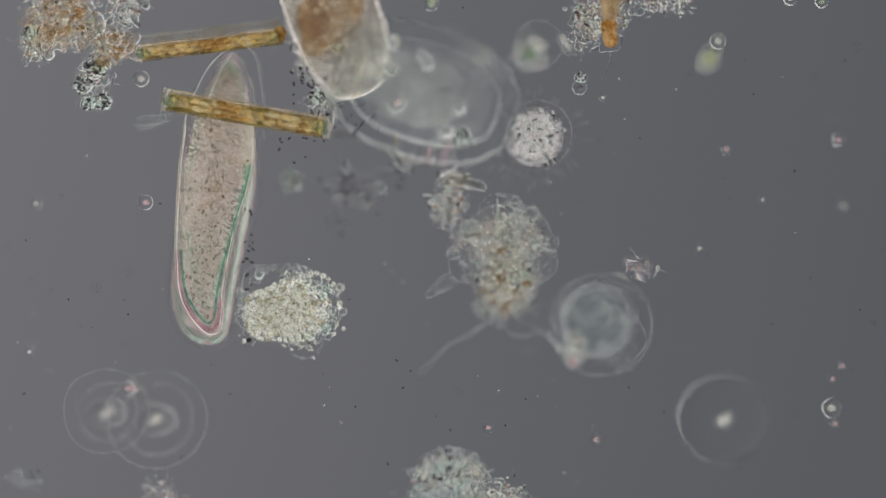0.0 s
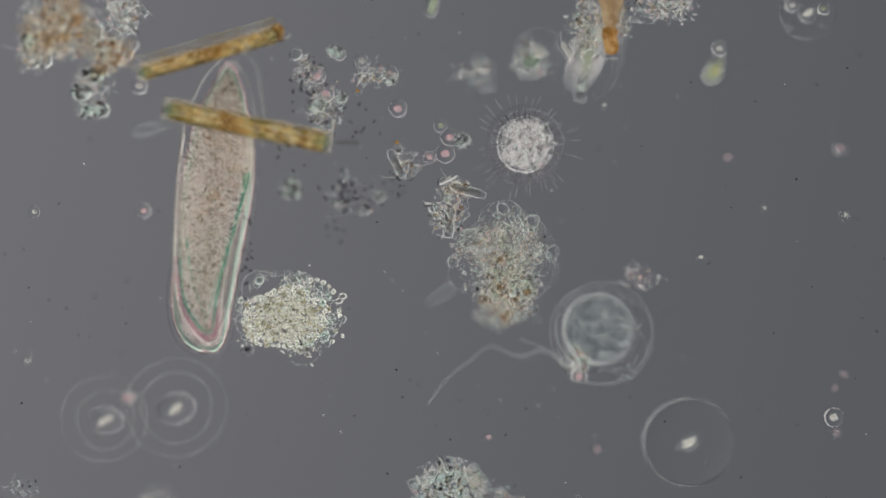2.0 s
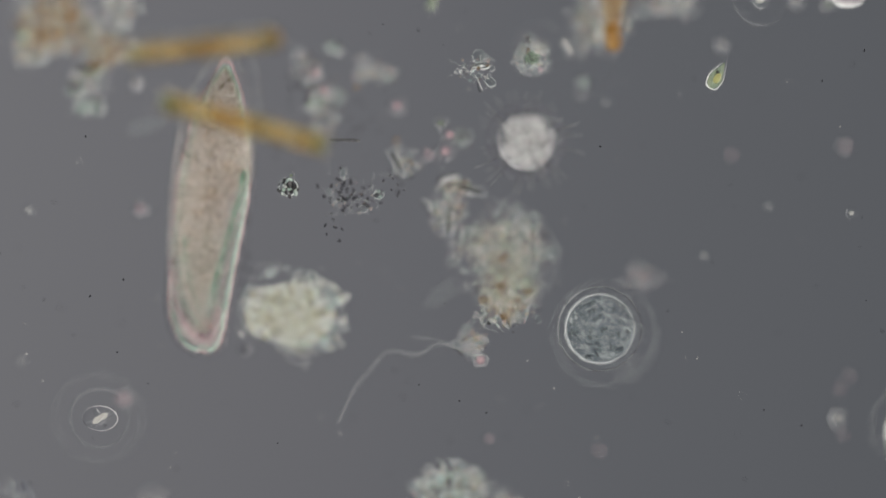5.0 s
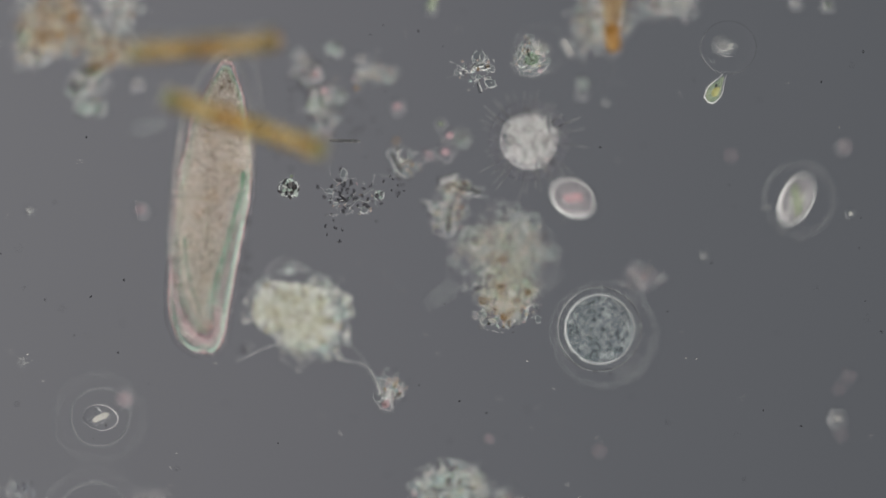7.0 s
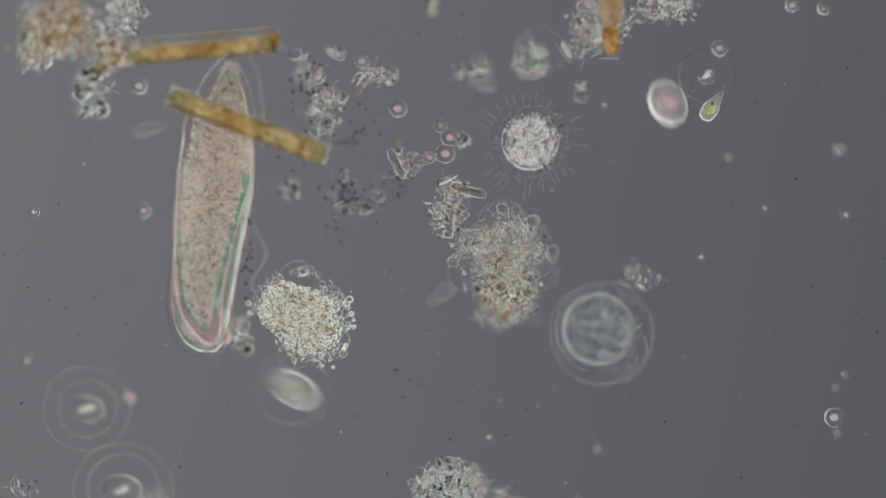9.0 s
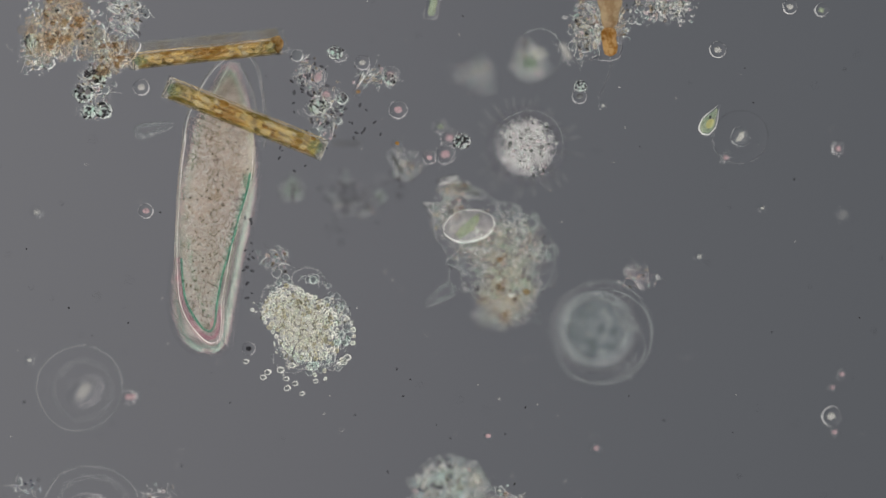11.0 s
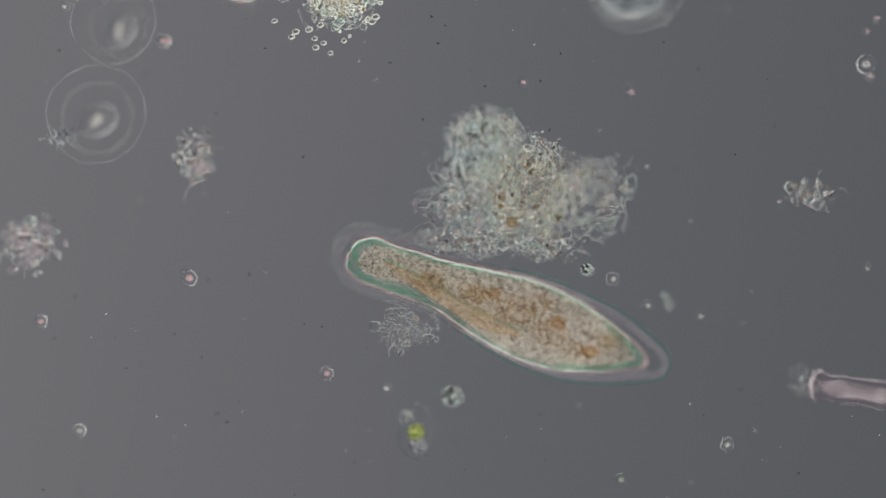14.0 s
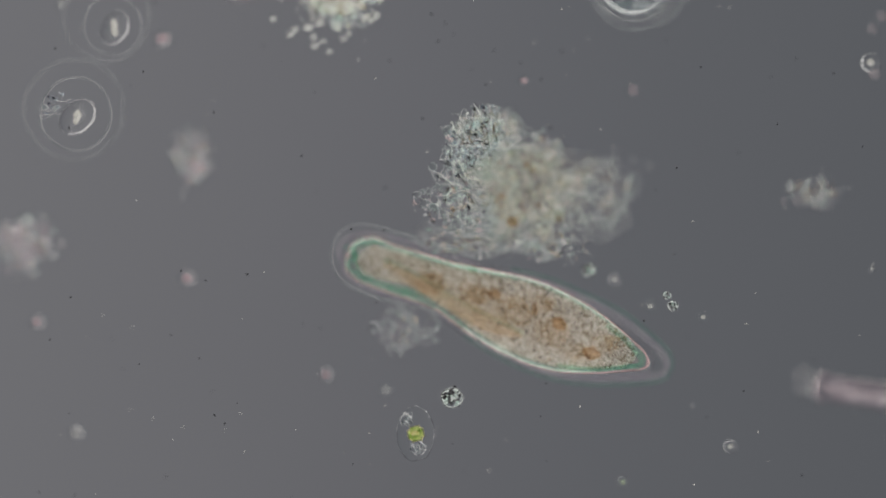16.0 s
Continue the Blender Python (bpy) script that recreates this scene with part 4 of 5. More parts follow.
def debris(at_u, at_v, z, rx, ry, rz, label, seed, grey=150, brown=60, beads=8, shards=6, floc=2, pale=False, size=(1.6, 3.8), name="debris_flake", floc_mat=None, rust=0, cool=False, veil=0, deep_at=-40):
    """A loose heap of detritus: soft slime with added haze, grains, glassy shards, clear round cells and bent fibres.
    """
    rng = np.random.default_rng(seed)
    root = thing(name, place(at_u, at_v, z), label, "debris")
    small = min(rx, ry)
    if floc:
        # overlapping pale puffs: slime that also imitates the glow of a blurred heap
        slime = floc_mat or (M_PUFF_COOL if cool else M_PUFF_PALE if pale else M_PUFF)
        puffs = scatter_in(rng, int(8 + rx * ry / 130), rx * .80, ry * .80, min(rz, 24), small * .13, small * .30, .72, .42)
        me = many("slime", puffs, 3, .35, 0, seed)
        tagged(part("slime", me, slime, root, "soft milky slime between the grains, with the heap's blurred glow put into it"), kind="stuff")
    for x, y, zz, r in scatter_in(rng, rust, rx * .7, ry * .7, rz, 3.0, 6.5, .6):
        part("rust_lump", ball("rust_lump", r * 1.2, r, r * .7, 3, .3, seed=x * 900), M_RUST_DEEP if x > 0 else M_RUST, root, "", Matrix.Translation((x, y, zz)))
    if grey:
        tagged(part("grain", many("grain", scatter_in(rng, int(grey * .95), rx, ry, rz, size[0] * .75, size[1] * .82, .68), 2, .5, .10, seed), M_GREYBLUE if cool else M_GREY, root, "pale glassy grains"), kind="stuff")
    if brown:
        tagged(part("rusty_grain", many("rusty_grain", scatter_in(rng, int(brown * 1.4), rx * .75, ry * .75, rz, size[0] * .8, size[1] * .85), 2, .45, .12, seed + 1), M_BROWN, root, "rusty brown grains"), kind="stuff")
    if grey >= 40:
        # small grains coloured as glints and dark outlines, laid over the heap
        spots = [(x, y, zz + rz * .15 * UNIT, r) for x, y, zz, r in scatter_in(rng, int(grey * (1.8 if cool else .9)), rx * .95, ry * .95, rz, size[0] * .45, size[1] * .55, .6)]
        tagged(part("glint", many("glint", spots, 1, 1.0, .15, seed + 2), M_GLINT, root, "bright and dark splinters standing in for glints and dark outlines"), kind="stuff")
    for k, (x, y, zz, r) in enumerate(scatter_in(rng, int(beads * 3.6), rx * .95, ry * .95, rz, *((4.5, 12.0) if size[1] >= 4 else (3.4, 9.0)), .5, .7)):
        part("round_cell", (RING_CELL, BEAD)[k % 2], None, root, "", Matrix.Translation((x, y, zz)) @ pose(0, 0, 0, 0, 0, rng.uniform(0, 180)) @ Matrix.Diagonal((r, r * rng.uniform(.6, .98), r * .7, 1)))
    for x, y, zz, r in scatter_in(rng, beads // 3 if small > 40 else 0, rx * .9, ry * .9, rz, 9, 15, .5, .7):
        part("large_cell", RING_CELL, None, root, "", Matrix.Translation((x, y, zz)) @ pose(0, 0, 0, 0, 0, rng.uniform(0, 180)) @ Matrix.Diagonal((r, r * rng.uniform(.6, .95), r * .6, 1)))
    for x, y, zz, r in scatter_in(rng, max(3, int((rx + ry) / 6)), rx, ry, rz, 8, 20, .5, .3):
        a, c = rng.uniform(0, FULL), rng.uniform(-1.3, 1.3)
        pts = [Vector((x + math.cos(a + c * k / 4) * r * (k - 2) * .5, y + math.sin(a + c * k / 4) * r * (k - 2) * .5, zz + .001 * k)) for k in range(5)]
        part("fibre", strand("fibre", pts, rng.uniform(.7, 1.3) * UNIT, .5, 5), M_ARC, root)
    for x, y, zz, r in scatter_in(rng, shards, rx, ry, rz, 4, 10, .4):
        part("shard", SHARD, None, root, "", Matrix.Translation((x, y, zz)) @ pose(0, 0, 0, rng.uniform(-40, 40), rng.uniform(-30, 30), rng.uniform(0, 360)) @ Matrix.Diagonal((r * 1.3, r * .4, r * .3, 1)))
    # thin clear skins of slime that bulge out of the heap, high and low in it
    for k in range(veil):
        a, q = rng.uniform(0, FULL), rng.uniform(.25, .85)
        r, w = small * rng.uniform(.16, .42), rng.uniform(1.2, 2.8)
        deep = rng.uniform(.26, .36) * rz if k % 2 else deep_at
        pts = [Vector((math.cos(a) * rx * q + math.cos(a - w + 2 * w * i / 8) * r * 1.1, math.sin(a) * ry * q + math.sin(a - w + 2 * w * i / 8) * r, deep)) * UNIT for i in range(9)]
        part("slime_edge", strand("slime_edge", pts, rng.uniform(1.2, 2.0) * UNIT, .8, 5), M_ARC, root)
    return root


M_RUST_DEEP = stain("deep_rust_lump", (0.76, 0.62, 0.45), (0.92, 0.83, 0.68), 150, 0.14)
M_HAZE = plasm("milky_slime", [(0.40, (0.80, 0.80, 0.79)), (0.60, (1.0, 1.0, 0.99))], 70.0, 22.0, 0.042, (1.0, 1.0, 1.0), 0.3)
M_MILK = plasm("milky_plasm", [(0.40, (0.70, 0.69, 0.66)), (0.60, (1.0, 0.99, 0.97))], 50.0, 12.0, 0.06, (1.0, 1.0, 1.0), 0.3)
BEAD = ball("bead", 1, 1, .9, 3, .22, seed=3)
BEAD.materials.append(M_BEAD_DIM)


RING_CELL = ball("ring_cell", 1, 1, .8, 3, .08, seed=9)
RING_CELL.materials.append(M_CELL_RING)


def shard_mesh():
    bm = bmesh.new()
    bmesh.ops.create_cube(bm, size=2)
    for v in bm.verts:
        if v.co.x > 0:
            v.co.y *= .45
            v.co.z *= .5
    bmesh.ops.bevel(bm, geom=bm.edges[:], offset=.18, segments=2, affect="EDGES")
    me = bpy.data.meshes.new("shard")
    bm.to_mesh(me)
    bm.free()
    me.materials.append(M_SHARD)
    return me


SHARD = shard_mesh()


def cell(u, v, z, r, label, core=M_ROSE, skin=M_PALE, rim=1.35, stretch=1.0, turn=0, category="cell", group="", name="round_cell"):
    """A tiny round cell with a coloured core."""
    root = thing(name, place(u, v, z), label, category, group)
    root.matrix_basis = Matrix.Translation(place(u, v, z)) @ pose(0, 0, 0, 0, 0, turn)
    q = r * UNIT
    part("wall", ball("wall", q * rim * stretch, q * rim, q * rim * .8, 3, 0.02, seed=u), skin, root, "clear wall")
    part("core", ball("core", q * .56 * stretch, q * .46, q * .4, 3, 0.2, seed=v), core, root, "tinted core")
    return root


def wedge_shell(u, v, z, length, width, turn, label):
    """A clear wedge-shaped shell, pointed at one end."""
    root = thing("wedge_shell", place(u, v, z), label, "cell")
    root.matrix_basis = Matrix.Translation(place(u, v, z)) @ pose(0, 0, 0, 0, 0, turn)
    a, w = length / 2, width / 2
    st = [(-a, -1.5, 1.5), (-a * .94, -w * .28, w * .28), (-a * .7, -w * .5, w * .5), (-a * .1, -w * .8, w * .8), (a * .4, -w, w), (a * .75, -w * .94, w * .94), (a * .94, -w * .6, w * .6), (a, -2, 2)]
    me, *_ = body("shell", st, .6, 20, 36)
    part("shell", me, M_FAINT, root, "clear rounded shell")
    for k, grow in enumerate((1.0, .78, .55)):
        rows = [(x * grow + 3 * k, p * grow, .004 * k) for x, p, q in st] + [(x * grow + 3 * k, q * grow, .004 * k) for x, p, q in reversed(st)]
        pts = [Vector((x * UNIT, y * UNIT, z)) for x, y, z in rows]
        part("shell_line", strand("shell_line", pts, 1.3 * UNIT, 1.0, 5), M_CELL_RING, root)
    return root


M_FAINT = clear_film("faint_body", (1.0, 1.0, 1.0), 1.06, 0.16, 0.05)


def capsule_cell(u, v, z, length, width, turn, label, mat=M_SHARD, fill=None, name="capsule_cell", category="cell"):
    root = thing(name, place(u, v, z), label, category)
    root.matrix_basis = Matrix.Translation(place(u, v, z)) @ pose(0, 0, 0, 0, 0, turn)
    a, w = length / 2, width / 2
    st = [(-a, -1, 1), (-a * .96, -w * .6, w * .6), (-a * .8, -w * .92, w * .92), (0, -w, w), (a * .8, -w * .9, w * .9), (a * .96, -w * .55, w * .55), (a, -1, 1)]
    me, *_ = body("shell", st, .7, 20, 30)
    part("shell", me, M_MEMBRANE if mat is M_SHARD else mat, root, "clear shell")
    me, *_ = body("content", [(x * .7, p * .55, q * .55) for x, p, q in st], .6, 16, 20, lumps=.2, seed=u)
    part("content", me, fill or M_FLOC_PALE, root, "grainy contents")
    return root


# ---- the things in their places ----
left_paramecium()
lower_paramecium()
BROWN_CELL = passing_cell("brown_ciliate", 305, 166, 0.05, "large oval ciliate with rusty food inside, swimming past", False, 41)
PALE_CELL = passing_cell("pale_ciliate", 335, 235, 0.085, "very large pale clear ciliate, out of focus, swimming past", True, 42)
HELIO = heliozoan()
DIATOM_A = diatom("diatom", 262, 27, "long golden box-shaped diatom with a rusty lump at its end", 51, True, 1)
DIATOM_B = diatom("diatom", 300, 36, "long golden-brown diatom lying across the paramecium", 52, False, 0)
EGGS, LOOSE = egg_cluster()
cyst()

# heaps of detritus
debris(105, 45, .046, 70, 62, 22, "heap of rusty and grey detritus at the diatom's end", 61, 120, 120, 9, 5, 3, rust=14, floc_mat=M_PUFF_BROWN)
debris(195, 95, .046, 44, 38, 16, "brownish tuft of detritus holding a diatom", 62, 50, 50, 4, 5, 2, rust=8, floc_mat=M_PUFF_BROWN)
debris(160, 160, .040, 34, 46, 14, "loose tail of round cells and grains", 92, 24, 14, 5, 3, 2, True)
debris(1085, 30, .030, 34, 44, 14, "brown fluff round an amber plate", 93, 50, 70, 4, 4, 2)
debris(60, 95, .036, 30, 28, 12, "loose grey and rusty grains", 94, 40, 24, 6, 3, 1)
debris(215, 20, .030, 32, 40, 14, "pale grainy tuft of detritus", 63, 80, 10, 6, 4, 1, True)
HEAP = debris(890, 446, .004, 76, 62, 84, "large frothy heap of grey-brown detritus", 64, 230, 45, 22, 5, 2, False, (1.5, 3.4), rust=2, veil=26)
veil_rings(HEAP, [(86, .044, 1.5, 6, -14), (42, .044, 1.4, -2, 48), (34, .042, 1.3, 62, -34), (30, .042, 1.2, -66, -40)])
debris(900, 508, .0, 58, 46, 60, "narrow lower side of a frothy detritus heap", 95, 110, 34, 12, 5, 2, False, (1.5, 3.4), rust=2)
debris(890, 545, -.034, 46, 38, 18, "rusty lower tuft of the detritus heap", 65, 90, 50, 8, 8, 2, rust=6)
debris(790, 378, .004, 34, 40, 50, "small grey tuft of detritus with clear needles", 66, 56, 14, 3, 3, 1, True)
debris(805, 335, .004, 34, 18, 10, "brownish splinters of detritus", 67, 20, 22, 1, 3, 1)
debris(1040, 45, .030, 32, 52, 18, "brownish fluffy detritus beside an amber plate", 68, 60, 34, 6, 5, 2)
debris(1180, 8, .028, 48, 30, 16, "grey tuft of glassy detritus", 69, 110, 14, 8, 6, 2, True)
debris(800, 855, -.004, 62, 34, 16, "small heap of glassy shells and detritus", 70, 90, 20, 6, 9, 1, True)
debris(575, 195, .028, 32, 40, 12, "loose chain of grey detritus grains", 71, 46, 12, 4, 3, 1, True)
debris(545, 130, .030, 26, 30, 10, "loose grey detritus grains", 72, 26, 6, 2, 2, 1, True)
debris(660, 135, .026, 40, 18, 10, "loose chain of small round cells and grains", 73, 24, 6, 3, 2, 0, True)
debris(620, 350, -.022, 46, 40, 10, "loose cloud of tiny grey grains", 74, 24, 4, 1, 2, 0, True, (1.5, 3))
debris(720, 290, -.002, 26, 26, 10, "splinters and grains of grey detritus", 75, 22, 5, 2, 3, 0, True)
debris(845, 130, -.036, 36, 28, 10, "small splintery bits of detritus", 76, 14, 3, 3, 7, 0, True)
debris(940, 105, -.022, 30, 30, 14, "greyish grainy clump round a green-cored cell", 77, 44, 6, 4, 2, 1, True)
STAR = cell(940, 108, -.020, 24, "round clear cell with a greenish core in grey detritus", M_GREEN_DIM, M_PALE)
veil_rings(STAR, [(43, .064, 1.2, 12, 12)])
part("bright_star", ball("bright_star", 11 * UNIT, 8 * UNIT, 4 * UNIT, 4, .8, seed=8), M_HAZE_CORE, STAR, "bright ragged star", Matrix.Translation((14 * UNIT, 13 * UNIT, .056)))
debris(1135, 490, .040, 30, 22, 10, "pale glassy flake with clear edges", 78, 30, 2, 0, 3, 1, True, floc_mat=M_PUFF_ROSY)
debris(786, 888, -.006, 58, 62, 60, "bluish grey side of a great detritus heap", 81, 190, 10, 22, 10, 2, True, (1.8, 4), cool=True, veil=20, deep_at=60)
debris(775, 975, .002, 78, 62, 70, "whitish side of a great detritus heap", 80, 150, 10, 24, 8, 2, True, (1.8, 4.2))
debris(868, 970, .036, 86, 84, 60, "great heap of grey and rusty detritus", 82, 140, 60, 30, 12, 2, False, (1.8, 4.2), rust=8, veil=26, deep_at=-70)
debris(975, 985, .070, 84, 68, 60, "brownish side of a great detritus heap", 83, 40, 22, 10, 4, 0, True, (1.8, 4.2), veil=34, deep_at=-146)
debris(895, 905, .044, 36, 36, 12, "small tuft on a great detritus heap", 90, 60, 20, 4, 6, 1, True)
debris(770, 1058, .030, 84, 26, 24, "loose pale grains at the foot of a detritus heap", 96, 80, 16, 8, 5, 1, True)
debris(905, 1062, .022, 60, 30, 12, "loose grains below a great detritus heap", 91, 50, 14, 8, 5, 1, True)
debris(660, 1215, .034, 60, 34, 14, "thin grey detritus under the paramecium", 84, 22, 4, 9, 0, 1, True)
debris(278, 912, .066, 34, 46, 14, "pale feathery flake of detritus", 85, 46, 4, 3, 6, 1, True, floc_mat=M_PUFF_ROSY)
debris(-22, 1066, .068, 52, 46, 16, "pale fluffy flake of detritus", 86, 48, 10, 3, 5, 1, True, floc_mat=M_PUFF_ROSY)
debris(1378, 978, .060, 50, 24, 12, "pale splintery flake with a yellow glint", 87, 24, 14, 3, 2, 1, True)
FLAKE = debris(40, 868, .0, 30, 14, 8, "pale bluish flake of detritus", 88, 10, 0, 1, 0, 1, True, cool=True)
wedge_shell(267, 226, .046, 68, 24, 192, "clear wedge-shaped shell beside the diatom")
cell(206, 100, .042, 11, "rusty round cell in the detritus", M_RUST, M_MEMBRANE)
cell(165, 132, .042, 13, "dark brown oval cell in the detritus", M_RUST, M_MEMBRANE, stretch=1.3, turn=60)


def amber_plate():
    root = thing("amber_plate", place(1078, 45, .036), "amber-coloured plate of a plant with a clear edge", "plant flake")
    me, *_ = body("plate", [(-24, -3, 3), (-20, -9, 9), (0, -13, 12), (18, -12, 13), (26, -9, 9), (29, -3, 3)], .4, 20, 30, lumps=.25, seed=4)
    part("plate", me, M_AMBER, root, "amber middle", Matrix.Translation((3 * UNIT, -22 * UNIT, 0)) @ pose(0, 0, 0, 0, 0, -85))
    me, *_ = body("edge", [(-56, -3, 3), (-52, -18, 16), (-20, -24, 22), (20, -22, 24), (48, -18, 20), (58, -13, 13), (60, -3, 3)], .4, 20, 30, lumps=.35, seed=4)
    part("edge", me, M_MEMBRANE, root, "clear edge", pose(0, 0, 0, 0, 0, -85))
    me, *_ = body("upper_plate", [(-40, -3, 3), (-34, -14, 12), (0, -17, 15), (24, -10, 11), (32, -3, 3)], .4, 20, 30, lumps=.3, seed=9)
    part("upper_plate", me, M_BROWN_SHEET, root, "brownish mottled upper part", Matrix.Translation((4 * UNIT, 26 * UNIT, 0)) @ pose(0, 0, 0, 0, 0, -95))
    part("stalk", strand("stalk", [Vector((8, -50, 0)) * UNIT, Vector((4, -80, 0)) * UNIT, Vector((-16, -125, 0)) * UNIT], .0014), M_CILIA, root, "thin clear stalk")


M_BROWN_SHEET = stain("brown_sheet", (0.55, 0.42, 0.28), (0.82, 0.70, 0.52), 90, 0.45)
amber_plate()

SMALL = "small round cells"
for u, v, z, r, core in [(1290, 278, .074, 8, M_ROSE), (1490, 262, .074, 9, M_ROSE), (1058, 797, .074, 8, M_ROSE), (253, 373, .040, 10, M_ROSE), (1355, 368, .03, 6, M_CORE),
                         (1242, 455, .02, 7, M_CORE), (865, 775, .040, 8, M_ROSE), (1478, 740, .020, 13, M_CORE), (1497, 665, .074, 7, M_ROSE), (1480, 688, .074, 6, M_ROSE), (1484, 768, .074, 7, M_ROSE),
                         (230, 705, .074, 8, M_ROSE), (45, 640, .044, 7, M_CORE), (245, 152, .038, 11, M_CORE), 
                         (796, 243, .004, 12, M_ROSE), (788, 272, .014, 13, M_ROSE), (780, 222, .004, 9, M_GREEN), (755, 272, -.002, 6, M_ROSE), (704, 192, .030, 12, M_ROSE), (690, 130, .02, 11, M_ROSE), (632, 160, .018, 6, M_AMBER),
                         (562, 135, .014, 10, M_ROSE), (600, 95, .02, 9, M_CORE), (550, 190, .02, 10, M_GREEN), (702, 252, .036, 7, M_AMBER), 
                         (518, 314, -.042, 5, M_GREEN), (953, 402, -.01, 7, M_CORE), (898, 400, -.032, 11, M_GREEN), (1025, 1125, .03, 9, M_CORE), (735, 1142 + 190, .0, 4, M_ROSE),
                         (268, 1128, .062, 11, M_ROSE), (3, 1205, .062, 9, M_ROSE), (514, 1298, .062, 9, M_ROSE), (72, 1400, .062, 9, M_CORE), (1230, 1419, .018, 9, M_CORE), (1040, 1482, .022, 8, M_GREEN),
                         (1182, 1188, .006, 7, M_CORE), (222, 706, .074, 10, M_ROSE), (437, 619, .036, 9, M_DARK), (1480, 1105, .02, 5, M_CORE), (1500, 380, -.02, 8, M_CORE),
                         (640, 108, .044, 10, M_CORE), (575, 165, .018, 12, M_ROSE), (760, 278, .038, 9, M_ROSE), (1028, 168, .044, 10, M_NEEDLE), 
                         (755, 996, .034, 6, M_CORE), (780, 998, .034, 6, M_CORE), (843, 901, .034, 10, M_GREEN), (1088, 1171, .02, 8, M_CORE), (620, 1325, .062, 8, M_CORE), (1404, 8, .044, 10, M_CORE), (1460, 14, .03, 9, M_GREEN), (1275, 85, .036, 11, M_CORE), (1070, 185, .04, 6, M_CORE), (58, 375, .01, 8, M_CORE), (760, 1190, .02, 7, M_GREEN)]:
    cell(u, v, z, r, "tiny round cell with a tinted core in a clear wall", core, M_MEMBRANE if r > 8 else M_PALE, group=SMALL)

def grainy_cell(u, v, z, r, seed):
    """A round clear cell packed with dark and pale grains."""
    rng = np.random.default_rng(seed)
    root = thing("grainy_cell", place(u, v, z), "round clear cell packed with dark grains", "cell", "dark grainy cells")
    part("wall", ball("wall", r * UNIT, r * .92 * UNIT, r * .7 * UNIT, 3, .06, seed=seed), M_CELL_RING, root, "clear wall")
    spots = [(x, y, zz, q) for x, y, zz, q in scatter_in(rng, int(10 + r * 1.6), r * .74, r * .68, r * .5, r * .08, r * .2, .55, .6)]
    tagged(part("granule", many("granule", spots, 1, .7, .15, seed), M_DARK_GRAIN, root, "dark and pale granules"), kind="stuff")
    return root


M_DARK_GRAIN = grains("dark_granules", [(0.0, (0.08, 0.075, 0.08)), (0.45, (0.22, 0.20, 0.21)), (0.6, (0.44, 0.40, 0.42)), (0.7, (0.95, 0.96, 0.94)), (1.0, (0.80, 0.97, 0.88))], 1.25, 0.45, clear=0.2)
for k, (u, v, z, r) in enumerate([(592, 90, .042, 14), (690, 138, .042, 13), (562, 186, .042, 17), (604, 172, .040, 12), (818, 248, .044, 16), (46, 70, .042, 15), (142, 164, .042, 18), (150, 196, .042, 14), (178, 194, .042, 16),
                                   (166, 130, .042, 20), (513, 335, -.042, 19), (738, 1330, .0, 20), (1128, 1168, .002, 10), (1118, 1150, .004, 8), (1030, 150, .040, 12), (980, 1110, .036, 13), (672, 348, -.030, 10)]):
    grainy_cell(u, v, z, r, 300 + k)


def rounded_box(name, a, b, c, soft):
    bm = bmesh.new()
    bmesh.ops.create_cube(bm, size=1)
    bmesh.ops.scale(bm, vec=(a * UNIT, b * UNIT, c * UNIT), verts=bm.verts)
    bmesh.ops.bevel(bm, geom=bm.edges[:], offset=soft * UNIT, segments=3, affect="EDGES")
    return bm


def box_shell(u, v, z, length, width, turn, label):
    root = thing("box_diatom", place(u, v, z), label, "diatom")
    root.matrix_basis = Matrix.Translation(place(u, v, z)) @ pose(0, 0, 0, 0, 0, turn)
    part("shell", rounded_box("shell", length, width, width * .7, 4), M_BEAD, root, "clear glassy shell")
    part("inner_wall", rounded_box("inner_wall", length * .8, width * .5, width * .4, 3), M_MEMBRANE, root, "thin inner wall")
    part("content", ball("content", length * .2 * UNIT, width * .18 * UNIT, width * .12 * UNIT, 3, .3, seed=6), M_CORE, root, "pale contents")
    rng = np.random.default_rng(int(u + length))
    tagged(part("granule", many("granule", scatter_in(rng, 34, length * .36, width * .32, width * .2, 1.0, 2.4), 1, .7, .15, 4), M_GREY, root, "tiny pale and dark granules"), kind="stuff")
    return root


capsule_cell(828, 862, .004, 40, 28, 60, "clear oval shell with a pale middle", M_BEAD, fill=M_FAINT)
box_shell(844, 850, .040, 56, 34, -58, "clear rounded glassy diatom shell with grainy contents")
box_shell(844, 856, -.004, 54, 26, -62, "clear rectangular glassy diatom shell in the detritus")
wedge_shell(778, 524, .050, 60, 26, 34, "small clear wedge-shaped shell")
capsule_cell(765, 8, .040, 46, 22, 78, "small greenish oval cell", M_SHARD, M_GREEN)
capsule_cell(612, 252, -.034, 56, 6, -2, "thin dark straight needle", M_NEEDLE, M_NEEDLE, "needle", "needle")
capsule_cell(702, 290, .0, 56, 15, -62, "small dark-edged boat-shaped diatom", M_BEAD, M_NEEDLE, "small_diatom", "diatom")
capsule_cell(795, 390, .002, 64, 18, 86, "small dark-edged boat-shaped diatom", M_BEAD, M_NEEDLE, "small_diatom", "diatom")
capsule_cell(830, 338, .004, 64, 15, -16, "small dark pointed diatom", M_BEAD, M_NEEDLE, "small_diatom", "diatom")
